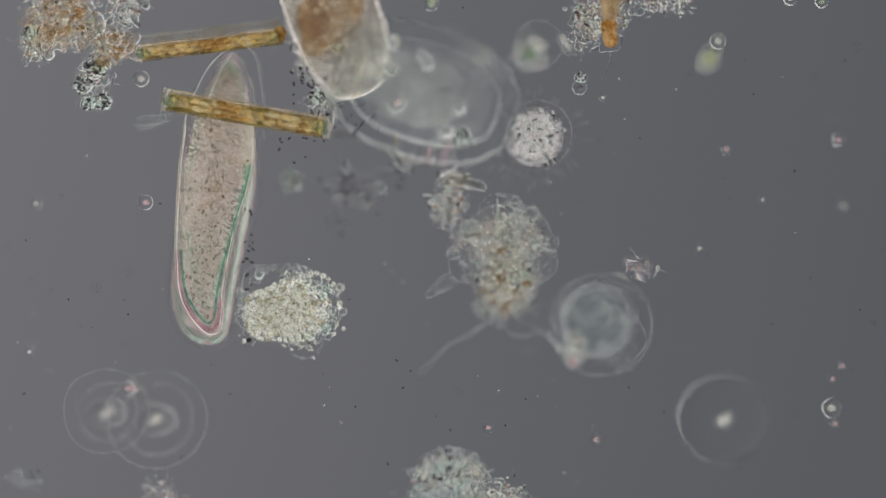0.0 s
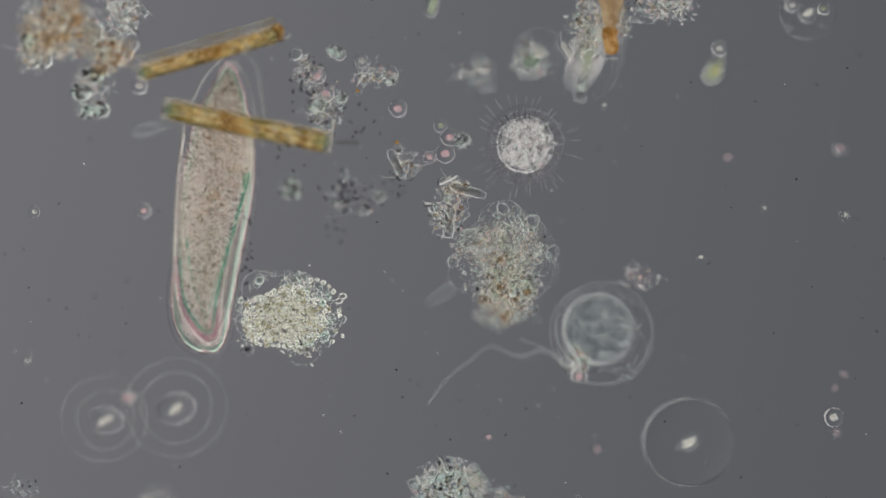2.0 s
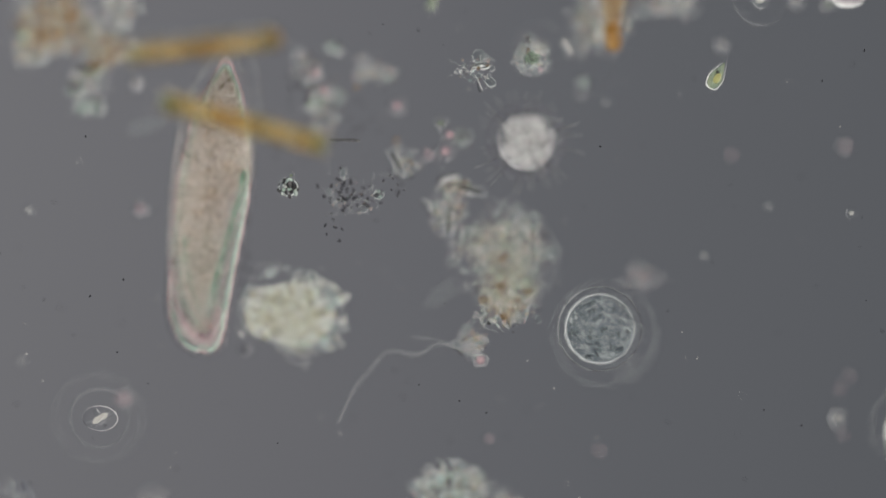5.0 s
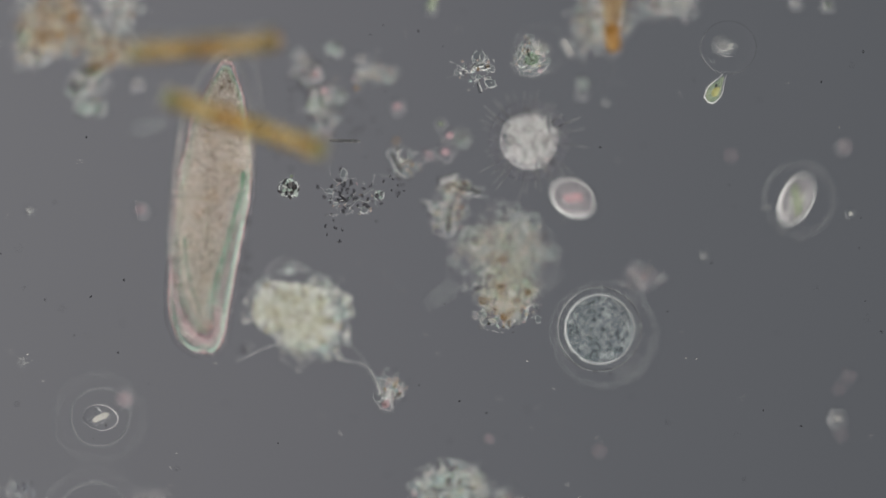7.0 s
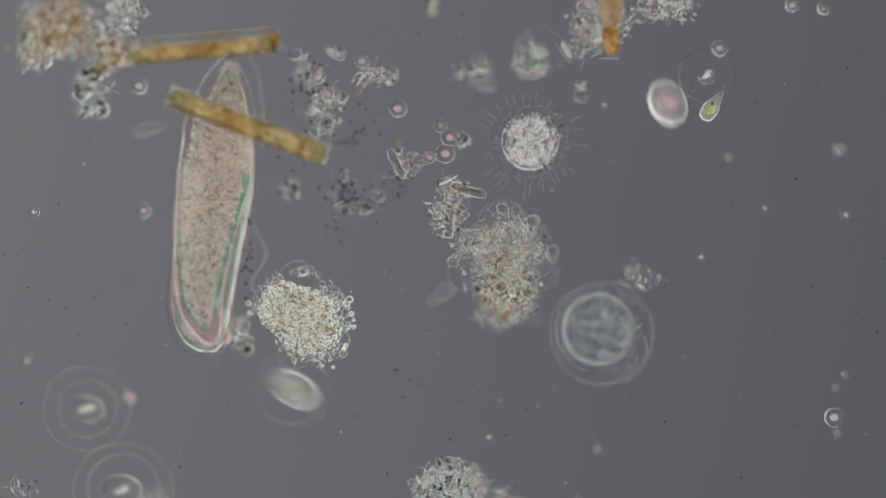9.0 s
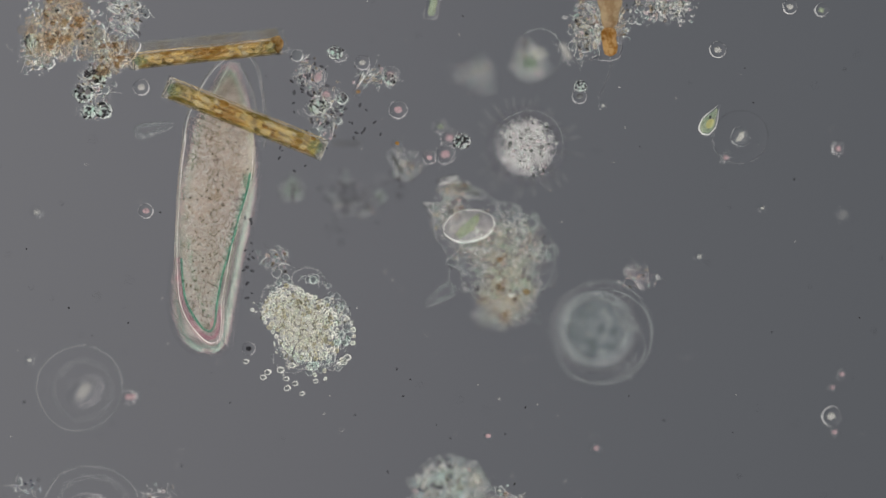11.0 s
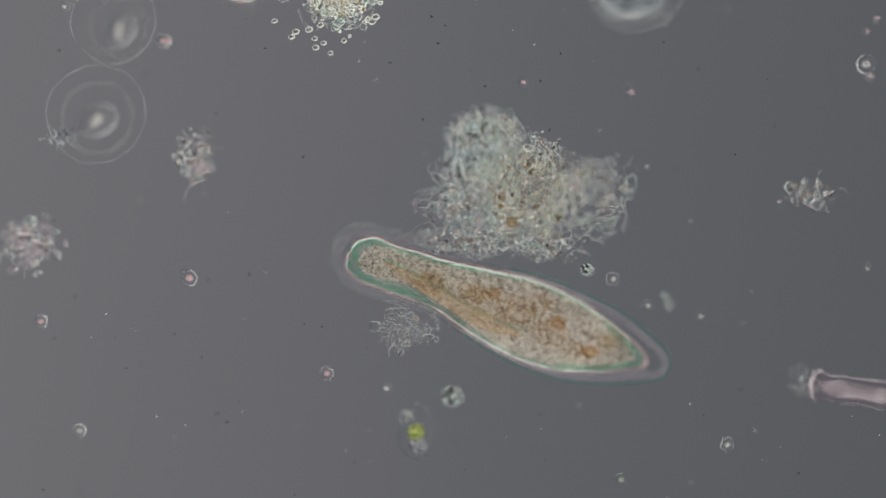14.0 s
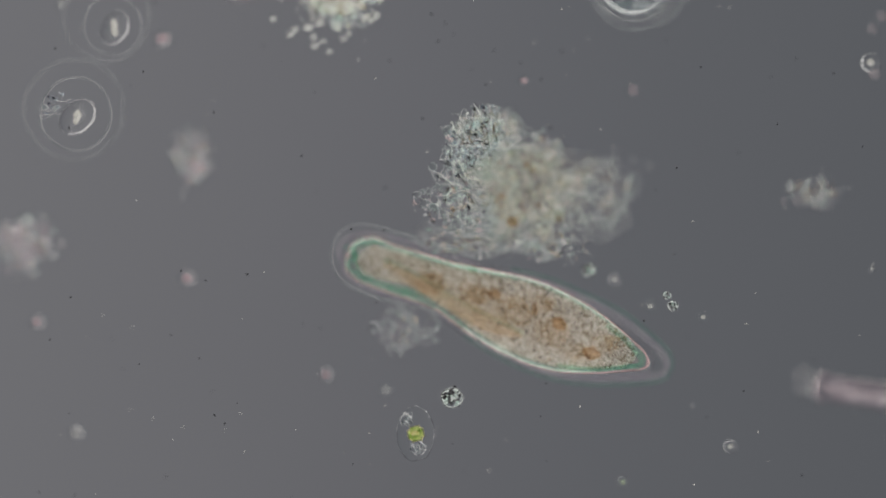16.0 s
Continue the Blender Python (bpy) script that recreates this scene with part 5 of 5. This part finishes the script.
capsule_cell(1003, 88, .002, 46, 18, -58, "small clear boat-shaped shell", M_SHARD, M_CORE, "small_diatom", "diatom")
capsule_cell(225, 85, .04, 42, 26, 60, "ribbed oval diatom in the detritus", M_SHARD, M_FLOC_PALE, "small_diatom", "diatom")
capsule_cell(178, 88, .04, 46, 16, -70, "clear narrow diatom in the detritus", M_SHARD, M_FLOC_PALE, "small_diatom", "diatom")
capsule_cell(842, 118, -.036, 40, 16, 32, "small clear narrow diatom shell", M_SHARD, M_FLOC_PALE, "small_diatom", "diatom")
capsule_cell(690, 1043, .034, 40, 30, 20, "small clear squarish glassy shell", M_SHARD, M_FLOC_PALE)
capsule_cell(750, 860, .030, 30, 13, 74, "small clear bean-shaped shell", M_SHARD, M_CORE)
capsule_cell(905, 1042, .034, 38, 18, 60, "small clear bean-shaped shell", M_SHARD, M_CORE)


def green_cell():
    root = thing("green_algae", place(674, 1394, .002), "bright green square algal cell between two grainy grey ones", "algae")
    square = rounded_box("algal_cell", 26, 24, 14, 5)
    part("algal_cell", square, M_LEAF, root, "bright green square cell", pose(0, 0, 0, 0, 0, 12))
    part("cell_wall", rounded_box("cell_wall", 31, 29, 18, 6), M_YELLOW_FILM, root, "yellowish glassy wall", pose(0, 0, 0, 0, 0, 12))
    part("plastid", ball("plastid", 7 * UNIT, 4 * UNIT, 3 * UNIT, 3, .3, seed=2), M_YELLOW, root, "yellow plastid", Matrix.Translation((-2 * UNIT, 2 * UNIT, .008)))
    rng = np.random.default_rng(15)
    for x, y, r in ((-17, 25, 11), (4, -25, 14)):
        spots = [(rng.normal() * r * .45 * UNIT, rng.normal() * r * .45 * UNIT, rng.uniform(-3, 3) * UNIT, rng.uniform(1.5, 3.2) * UNIT) for _ in range(26)]
        lump = part("grainy_cell", ball("grainy_cell", r * UNIT, r * .9 * UNIT, r * .7 * UNIT, 3, .08, seed=x), M_MEMBRANE, root, "clear cell with dark grains", Matrix.Translation((x * UNIT, y * UNIT, 0)))
        tagged(part("granule", many("granule", spots, 1, .4, .1, 3), M_COOL, lump, "grey granules"), kind="stuff")
    part("jelly", ball("jelly", 34 * UNIT, 48 * UNIT, 18 * UNIT, 4, .06), M_PALE, root, "faint clear jelly")


M_LEAF = stain("leaf_green", (0.46, 0.60, 0.28), (0.84, 0.90, 0.62), 150, 0.30)
M_YELLOW = stain("plastid_yellow", (0.86, 0.78, 0.50), (0.98, 0.94, 0.74), 120, 0.3)
M_YELLOW_FILM = clear_film("yellow_wall", (1.0, 0.97, 0.80), 1.14, 0.6, 0.04)
green_cell()


M_FRAY = grains("frayed_clear", [(0.0, (0.7, 0.7, 0.7)), (1.0, (1.0, 0.99, 1.0))], 1.2, 0.05, clear=0.66)


def tube():
    root = thing("clear_tube", place(1450, 1330, .072), "long clear rosy tube with a frayed end", "plant fibre")
    me, *_ = body("tube_wall", [(-75, -6, 6), (-70, -18, 18), (-40, -24, 22), (20, -24, 24), (100, -26, 28), (180, -26, 30), (190, -3, 3)], .6, 24, 50, lumps=.06)
    part("tube_wall", me, M_ROSY_FILM, root, "clear rosy wall", pose(0, 0, 0, 0, 0, -9))
    me, *_ = body("tube_core", [(-60, -3, 3), (-40, -12, 10), (20, -12, 12), (100, -14, 14), (180, -3, 3)], .5, 20, 40, lumps=.1)
    part("tube_core", me, M_ROSY_MILK, root, "milky core", pose(0, 0, 0, 0, 0, -9))
    rng = np.random.default_rng(9)
    tagged(part("frayed_end", many("frayed_end", [(x - 84 * UNIT, y + 14 * UNIT, z, r) for x, y, z, r in scatter_in(rng, 40, 28, 26, 10, 1.6, 4)], 2, .9, .15, 5), M_FRAY, root, "frayed pale end"), kind="stuff")


M_ROSY_MILK = plasm("rosy_milk", [(0.40, (0.45, 0.40, 0.41)), (0.5, (0.74, 0.69, 0.70)), (0.60, (0.96, 0.92, 0.93))], 60.0, 12.0, 0.26, (1.0, 0.98, 0.985))
M_ROSY_FILM = clear_film("rosy_film", (1.0, 0.94, 0.96), 1.09, .6, .08, .2, 50)
tube()

M_BRIGHT = stain("bright_core", (0.90, 0.89, 0.85), (1.0, 0.99, 0.96), 60, 0.30)


def green_drop():
    root = thing("green_flagellate", place(1262, 160, -.012), "teardrop-shaped green flagellate with a yellow core", "flagellate")
    st = [(-30, -2, 2), (-27, -8, 8), (-16, -14, 14), (-4, -15, 15), (8, -11, 11), (20, -6, 6), (30, -2.5, 2.5), (33, -1, 1)]
    me, *_ = body("skin", st, .7, 20, 36)
    part("skin", me, M_BEAD, root, "clear pointed skin")
    me, *_ = body("plasm", [(x * .8 - 2, p * .72, q * .72) for x, p, q in st], .6, 18, 30, lumps=.12)
    part("plasm", me, M_GREEN, root, "pale green plasm")
    part("plastid", ball("plastid", 9 * UNIT, 6 * UNIT, 4 * UNIT, 3, .3, seed=2), M_YELLOW, root, "yellow plastid", Matrix.Translation((-6 * UNIT, -2 * UNIT, .003)))
    part("eyespot", ball("eyespot", 3 * UNIT, 2.5 * UNIT, 2 * UNIT, 2), M_DARK, root, "dark spot", Matrix.Translation((4 * UNIT, 3 * UNIT, .004)))
    return root


GREEN_DROP = green_drop()
DISC_A = swimmer("ciliate", 64, 46, "pale oval ciliate with bright core in a flaring veil", 101, core=M_BRIGHT, core_size=.62, skin=M_MEMBRANE)
veil_rings(DISC_A, [(52, .024, 1.7, 2, 2), (76, .088, 1.35, 8, 8)])
DISC_B = swimmer("ciliate", 72, 54, "drifting pale oval ciliate with bright core and wide veil", 102, core=M_BRIGHT, core_size=.56, skin=M_MEMBRANE)
veil_rings(DISC_B, [(64, .024, 1.9, 3, 2), (88, .074, 1.4, 9, 4)])
DISC_D = swimmer("ciliate", 166, 160, "very pale round ciliate with a small bright core", 103, core=M_BRIGHT, core_size=.22)
SWIM_E = swimmer("ciliate", 96, 62, "oval milky ciliate swimming quickly", 104, core=M_GREEN, core_size=.35, skin=M_BEAD, milk=M_ROSY_MILK, dense=True)
veil_rings(SWIM_E, [(62, .034, 2.1, 0, 0)])
SWIM_F = swimmer("ciliate", 86, 68, "oval rosy ciliate turning round the heliozoan", 105, core=M_ROSE, core_size=.28, skin=M_BEAD, milk=M_ROSY_MILK, dense=True)
DISC_G = swimmer("ciliate", 100, 96, "very faint round ciliate with a clear round body inside", 106, core=M_BRIGHT, core_size=.26, skin=M_FAINT, ring=17)


SWIM_H = swimmer("ciliate", 72, 46, "small pale oval ciliate swimming past an amber plate", 107, core=M_CORE, core_size=.3, skin=M_BEAD, dense=True)


def threaded_flagellate():
    root = thing("threaded_flagellate", Vector((0, 0, 0)), "tiny flagellate towing a long bent clear thread", "flagellate")
    pts = [(0, 0, 0), (20, -10, 0), (65, -28, 0), (105, -10, 0), (155, -20, 0), (190, 14, 0), (220, 45, 0), (250, 100, 0)]
    part("thread", strand("thread", [Vector((x, y, z)) * UNIT for x, y, z in pts], .0012, .7), M_THREAD, root, "long clear thread")
    part("side_thread", strand("side_thread", [Vector((x, y, 2)) * UNIT for x, y in ((4, -2), (30, -16), (70, -34), (112, -42))], .0009, .5), M_THREAD, root, "short clear side thread")
    part("cell_body", ball("cell_body", 15 * UNIT, 12 * UNIT, 10 * UNIT, 3, .1), M_BEAD, root, "clear little cell", Matrix.Translation((-6 * UNIT, 6 * UNIT, 0)))
    part("core", ball("core", 7 * UNIT, 7 * UNIT, 6 * UNIT, 3, .1), M_ROSE, root, "rosy core", Matrix.Translation((-6 * UNIT, 6 * UNIT, 0)))
    rng = np.random.default_rng(4)
    tagged(part("grain", many("grain", [(x - 2 * UNIT, y - 26 * UNIT, z, r) for x, y, z, r in scatter_in(rng, 16, 16, 16, 8, 2.5, 5)], 2, .5, .1), M_GREY, root, "sticking grains"), kind="stuff")
    return root


THREAD = threaded_flagellate()
TUFT = debris(1018, 632, -.012, 22, 26, 8, "thin grey tuft drifting with the flagellate", 79, 30, 4, 3, 3, 1, True)


M_ROD = stain("rod_grey", (0.16, 0.16, 0.18), (0.34, 0.34, 0.36), 90, 0.5)


def bacteria():
    rng = np.random.default_rng(77)
    rod = ball("rod", 4.0 * UNIT, 2.3 * UNIT, 2.0 * UNIT, 2)
    rod.materials.append(M_ROD)
    for cu, cv, z, n, sx, sy in ((620, 352, -.020, 58, 46, 32), (705, 330, -.03, 9, 20, 20), (590, 420, -.03, 6, 24, 16), (540, 150, .036, 26, 26, 36), (590, 205, .034, 16, 26, 24), (700, 330, .0, 8, 26, 22), (490, 590, .03, 3, 30, 10), (520, 265, .040, 14, 50, 34), (438, 452, .036, 16, 9, 60), (640, 230, .040, 10, 40, 30)):
        root = thing("bacterial_colony", place(cu, cv, z), "loose swarm of tiny dark rod bacteria", "bacteria")
        for _ in range(n):
            k = rng.uniform(.6, 1.25)
            part("rod", rod, None, root, "", Matrix.Translation((rng.normal() * sx * .6 * UNIT, rng.normal() * sy * .6 * UNIT, rng.uniform(-.004, .004))) @ pose(0, 0, 0, 0, 0, rng.uniform(0, 180)) @ Matrix.Diagonal((k, k, k, 1)))


bacteria()


def specks():
    rng = np.random.default_rng(5)
    for name, label, mat, n, lo, hi in (("dark_dust", "scattered tiny dark specks in the water", M_DARK, 190, .9, 2.2), ("pale_dust", "scattered tiny bright specks in the water", M_CORE, 170, .9, 1.9)):
        spots = []
        for _ in range(n):
            z = rng.uniform(-.05, .055)
            p = place(rng.uniform(-120, 1640), rng.uniform(-40, 1530), z)
            spots.append((*p, rng.uniform(lo, hi) * UNIT))
        me = many(name, spots, 1, .8, .1, 8)
        me.materials.append(mat)
        tagged(new(name, me), label, "dust", kind="stuff")


specks()


# ---- what moves ----
def drift(ob, z, rows):
    """Rows: seconds, u, v, turn and, where it rises or sinks, its height."""
    walk(ob, [(t, Matrix.Translation(place(u, v, *(h or [z]))) @ pose(0, 0, 0, 0, 0, a)) for t, u, v, a, *h in rows])


def motions():
    drift(BROWN_CELL, .046, [(0, 589, 39, -70), (.1, 569, 51, -82), (.2, 581, 66, -98), (.3, 573, 72, -116), (.4, 540, 100, -145), (.5, 525, 75, -170), (.6, 490, 55, -185), (.7, 460, 35, -205),
                             (.8, 440, 15, -212), (.9, 425, 10, -230), (1.0, 445, 0, -255), (1.1, 475, 0, -275), (1.2, 502, 0, -290), (1.3, 530, -50, -295), (1.4, 575, -90, -300), (1.5, 612, -105, -300),
                             (1.8, 720, -300, -300), (3.0, 400, -320, -250), (4.0, 20, -130, -200), (4.2, 10, -70, -190), (4.6, -150, -200, -180), (16, -200, -320, -180)])
    drift(PALE_CELL, .080, [(0, 752, 178, -18), (.1, 756, 192, -18), (.2, 768, 208, -20), (.3, 766, 222, 0), (.4, 735, 200, 40), (.5, 742, 150, 72), (.6, 730, 90, 82), (.7, 708, 40, 90), (.8, 690, -10, 92),
                            (.9, 690, -90, 95), (1.1, 700, -300, 100), (16, 800, -400, 100)])
    drift(HELIO, -.008, [(0, 948, 255, 0), (.2, 942, 258, -3), (.5, 931, 260, -8), (1.0, 931, 256, -10), (3.5, 929, 256, -10), (6.5, 934, 252, -4), (9.0, 939, 251, 0), (11.5, 932, 258, -6), (16, 932, 258, -6)])
    drift(DIATOM_A, .047, [(0, 368, 92, 7), (.3, 366, 94, 6), (.5, 352, 118, 4), (.7, 350, 118, 14), (.8, 350, 122, 19), (1.0, 352, 118, 20), (1.2, 354, 116, 18), (1.5, 374, 100, 17), (2.0, 370, 94, 16, .050), (2.5, 368, 94, 13, .060),
                           (3.0, 366, 96, 10, .068), (3.5, 364, 94, 8, .078), (4.2, 363, 93, 7, .090), (6.4, 360, 90, 4, .130), (7.0, 360, 90, 4, .122), (8.0, 359, 89, 4, .080), (9.0, 358, 88, 5, .056), (9.2, 358, 88, 5, .055), (11.3, 362, 92, 6), (16, 362, 92, 6)])
    drift(DIATOM_B, .047, [(0, 432, 215, -10), (.2, 433, 216, -15), (.5, 434, 220, -14), (1.0, 434, 218, -11), (1.5, 436, 222, -12), (2.5, 436, 222, -12, .056), (3.5, 435, 222, -13, .070), (4.2, 435, 222, -14, .080), (6.4, 436, 222, -18, .108), (7.0, 436, 222, -19, .102), (8.0, 436, 222, -20, .072), (9.0, 437, 222, -21, .054), (11.3, 430, 207, -22), (16, 430, 207, -22)])
    drift(EGGS, .012, [(0, 504, 568, 0, .028), (1.5, 504, 564, -1, .020), (3.5, 506, 561, -4, .004), (6.4, 524, 556, -24, .026), (7.0, 526, 557, -28, .020), (7.6, 527, 559, -31, .004), (9.0, 530, 562, -40, .014), (11.3, 532, 578, -52, .038), (12.5, 524, 590, -56, .038), (16, 522, 590, -56, .038)])
    drift(LOOSE, .010, [(0, 512, 560, 0), (9.2, 530, 566, 0, .014), (10.2, 528, 630, 0, .030), (11.3, 522, 678, 0, .040), (12.5, 514, 692, 0, .040), (16, 512, 694, 0, .040)])
    drift(TUFT, -.012, [(0, 1018, 632, 0), (2.0, 1022, 640, 0), (3.5, 962, 618, 10), (4.2, 894, 602, 10), (6.3, 750, 640, 20), (7.0, 690, 690, 30), (8.1, 528, 716, 60), (8.7, 446, 652, 70), (9.2, 412, 542, 80), (10.2, 450, 480, 80, .02), (11.3, 490, 458, 90, .042), (16, 490, 458, 92, .042)])
    drift(DISC_A, -.044, [(0, 185, 748, 0), (2, 185, 745, 0), (4.2, 183, 741, 0), (6.3, 184, 738, -10), (7.5, 178, 737, -10), (8.0, 155, 724, -20), (8.5, 153, 724, -20), (9.2, 152, 724, -20), (11.3, 142, 690, 30), (12.5, 146, 678, 40), (16, 142, 670, 60)])
    drift(DISC_B, -.030, [(0, 272, 760, 0), (.1, 255, 744, 10), (.2, 240, 726, 20), (.4, 227, 702, 35), (.6, 229, 677, 45), (.8, 242, 645, 50), (1.0, 266, 623, 50), (1.2, 285, 597, 40), (1.4, 316, 597, 30), (1.6, 327, 633, 25), (1.8, 313, 671, 15),
                          (2.0, 310, 724, 10), (2.2, 304, 755, 10), (2.4, 310, 808, 5), (2.6, 312, 860, 0), (3.0, 310, 990, 0), (5.0, 180, 1000, 0), (7.0, 170, 916, 10), (7.4, 177, 870, 20), (7.8, 187, 820, 40),
                          (8.0, 194, 796, 35), (8.2, 220, 783, 25), (8.5, 238, 812, 10), (8.7, 246, 838, 0), (9.0, 215, 868, -10), (9.2, 200, 870, -20), (11.3, 150, 915, -20), (12.0, 132, 922, -10), (12.4, 114, 903, 0), (12.7, 79, 896, 8),
                          (13.0, 54, 894, 10), (13.2, 48, 878, 15), (13.5, 60, 858, 20), (13.7, 83, 834, 20), (13.9, 96, 827, 20), (14.1, 110, 846, 20), (14.3, 107, 874, 25), (14.5, 91, 881, 25), (14.7, 72, 869, 30), (14.9, 63, 857, 30),
                          (15.1, 56, 834, 35), (15.3, 60, 817, 40), (15.5, 75, 801, 40), (15.7, 79, 821, 40), (16, 76, 829, 40)])
    drift(DISC_D, -.006, [(0, 1285, 760, 0), (.1, 1274, 716, 0), (.2, 1278, 680, 5), (.3, 1288, 688, 10), (.4, 1276, 712, 20), (.5, 1264, 738, 30), (.6, 1236, 770, 40), (.7, 1206, 780, 50), (.8, 1180, 774, 60), (.9, 1194, 742, 60),
                          (1.0, 1226, 732, 50), (1.1, 1234, 754, 40), (1.2, 1234, 798, 30), (1.3, 1238, 850, 20), (1.5, 1192, 884, 10), (1.6, 1164, 862, 0), (1.7, 1168, 820, 0), (1.8, 1170, 810, 0), (1.9, 1194, 796, 0), (2.0, 1220, 784, 0),
                          (2.2, 1288, 786, 0), (2.4, 1350, 836, 0), (2.6, 1410, 930, 0), (3.0, 1500, 1010, 0), (9.0, 1700, 1050, 0), (16, 1800, 1050, 0)])
    drift(SWIM_E, -.018, [(0, 250, 1010, 40), (1.0, 330, 980, 40), (1.2, 425, 930, 42), (1.3, 515, 856, 44), (1.4, 624, 748, 44), (1.5, 740, 665, 46), (1.6, 825, 568, 50), (1.7, 880, 440, 56), (1.8, 945, 312, 58), (1.9, 985, 232, 56), (2.0, 1040, 100, 60),
                          (2.1, 1090, -50, 60), (2.6, 1180, -160, 90), (3.2, 1150, -60, 110, -.062), (3.4, 1140, 30, 120, -.062), (3.5, 1146, 78, 120, -.060), (3.6, 1174, 102, 115, -.056), (3.7, 1196, 168, 105, -.048), (3.9, 1176, 338, 100, -.024), (4.0, 1212, 440, 105, -.018), (4.1, 1244, 536, 90),
                          (4.2, 1234, 660, 88), (4.5, 1300, 930, 80), (5.2, 1640, 600, 70), (6.2, 1640, -60, 60), (6.5, 1535, 62, 62), (6.7, 1472, 184, 62), (6.9, 1420, 298, 62), (7.0, 1405, 355, 66), (7.1, 1360, 412, 62), (7.3, 1284, 512, 58),
                          (7.5, 1204, 655, 60), (7.6, 1164, 720, 54), (7.7, 1116, 772, 48), (7.9, 1030, 850, 20), (8.1, 950, 905, 0), (8.3, 870, 885, -25), (8.5, 792, 816, -36), (8.7, 690, 770, -34), (8.9, 588, 708, -30), (9.0, 520, 690, -28),
                          (9.1, 448, 636, -32), (9.2, 376, 606, -40), (9.6, 200, 480, -60), (10.4, 460, 330, -10, .01), (11.0, 830, 400, 10, .03), (11.3, 770, 405, 0, .034), (11.5, 686, 410, 20, .036), (11.7, 624, 470, 68, .038), (11.9, 624, 500, 75, .038), (12.0, 642, 526, 40, .038),
                          (12.1, 662, 546, 0, .038), (12.2, 649, 543, -30, .038), (12.3, 612, 537, -20, .038), (12.4, 609, 545, 40, .038), (12.5, 614, 599, 88, .038), (12.7, 640, 650, 150, .038), (13.0, 692, 604, 100, .038), (13.1, 695, 559, 95, .038), (13.2, 669, 535, 120, .038), (13.6, 560, 440, 140, .038), (16, 500, 200, 140, .038)])
    drift(SWIM_F, -.010, [(0, 1700, -200, 0), (5.6, 1400, 60, -30), (6.3, 1080, 250, 20), (6.5, 1025, 195, 0), (6.7, 960, 206, -40), (6.9, 978, 316, -30), (7.0, 1012, 352, -30), (7.1, 1036, 376, -28), (7.3, 1052, 324, -60), (7.5, 1024, 235, -10),
                          (7.7, 1000, 210, 10), (7.9, 1002, 216, 10), (8.1, 1060, 204, 8), (8.3, 1064, 158, -20), (8.5, 1088, 178, -70), (8.7, 1160, 258, -20), (8.9, 1186, 218, -80), (9.0, 1183, 182, -58), (9.1, 1140, 140, -35), (9.2, 1132, 148, -20),
                          (9.8, 1300, -100, 0), (16, 1500, -300, 0)])
    drift(SWIM_H, .040, [(0, 860, -200, 40), (.4, 880, -60, -55), (.5, 928, 17, -50), (.6, 992, 78, -40), (.7, 1018, 81, 20), (.8, 954, 51, -20), (.9, 865, 20, -10), (1.0, 790, -60, 30), (1.3, 760, -220, 60), (16, 700, -400, 60)])
    drift(DISC_G, -.022, [(0, 1420, -120, 0), (2.4, 1432, 28, 0), (3.0, 1400, -60, 0), (6.3, 1320, 70, 0, -.03), (7.0, 1285, 88, 0, -.03), (7.7, 1250, 84, 0, -.02), (9.0, 1252, 132, 10, .004), (11.3, 1322, 248, 20, .028), (12.0, 1326, 252, 20, .028), (16, 1400, 300, 20, .02)])
    drift(FLAKE, .0, [(0, 40, 868, 0, .0), (9.2, 40, 868, 0, .0), (11.3, 40, 868, 0, .03), (13.4, 40, 868, 0, .034), (14.0, 40, 874, 10, .034), (14.4, 42, 880, 20, .03), (15.0, 36, 850, 40, .014), (15.5, 34, 820, 60, .0), (16, 33, 811, 60, -.004)])
    drift(GREEN_DROP, -.008, [(0, 1262, 110, 60, -.07), (2.0, 1268, 120, 60, -.062), (3.5, 1270, 132, 60, -.048), (4.2, 1268, 136, 60, -.044), (6.5, 1264, 150, 58, -.042), (7.0, 1264, 160, 58, -.034), (8.0, 1262, 165, 55, -.014), (9.0, 1262, 188, 55, .002), (11.3, 1262, 212, 60, .038), (16, 1262, 230, 60, .038)])
    drift(THREAD, -.014, [(0, 1012, 650, 164), (1.5, 1016, 660, 168), (2.0, 1020, 660, 170), (2.5, 1014, 656, 171), (3.0, 980, 648, 176), (3.5, 955, 640, 180), (4.0, 900, 624, 184), (4.2, 888, 622, 184), (6.3, 744, 660, 175), (6.5, 726, 664, 168), (7.0, 682, 706, 144),
                          (7.5, 610, 732, 140), (8.1, 520, 734, 112), (8.5, 456, 704, 104), (8.7, 438, 670, 98), (9.0, 404, 592, 72), (9.2, 402, 560, 66), (9.6, 330, 620, 50), (10.4, -60, 760, 30), (11.2, -420, 820, 20), (16, -500, 820, 20)])


motions()
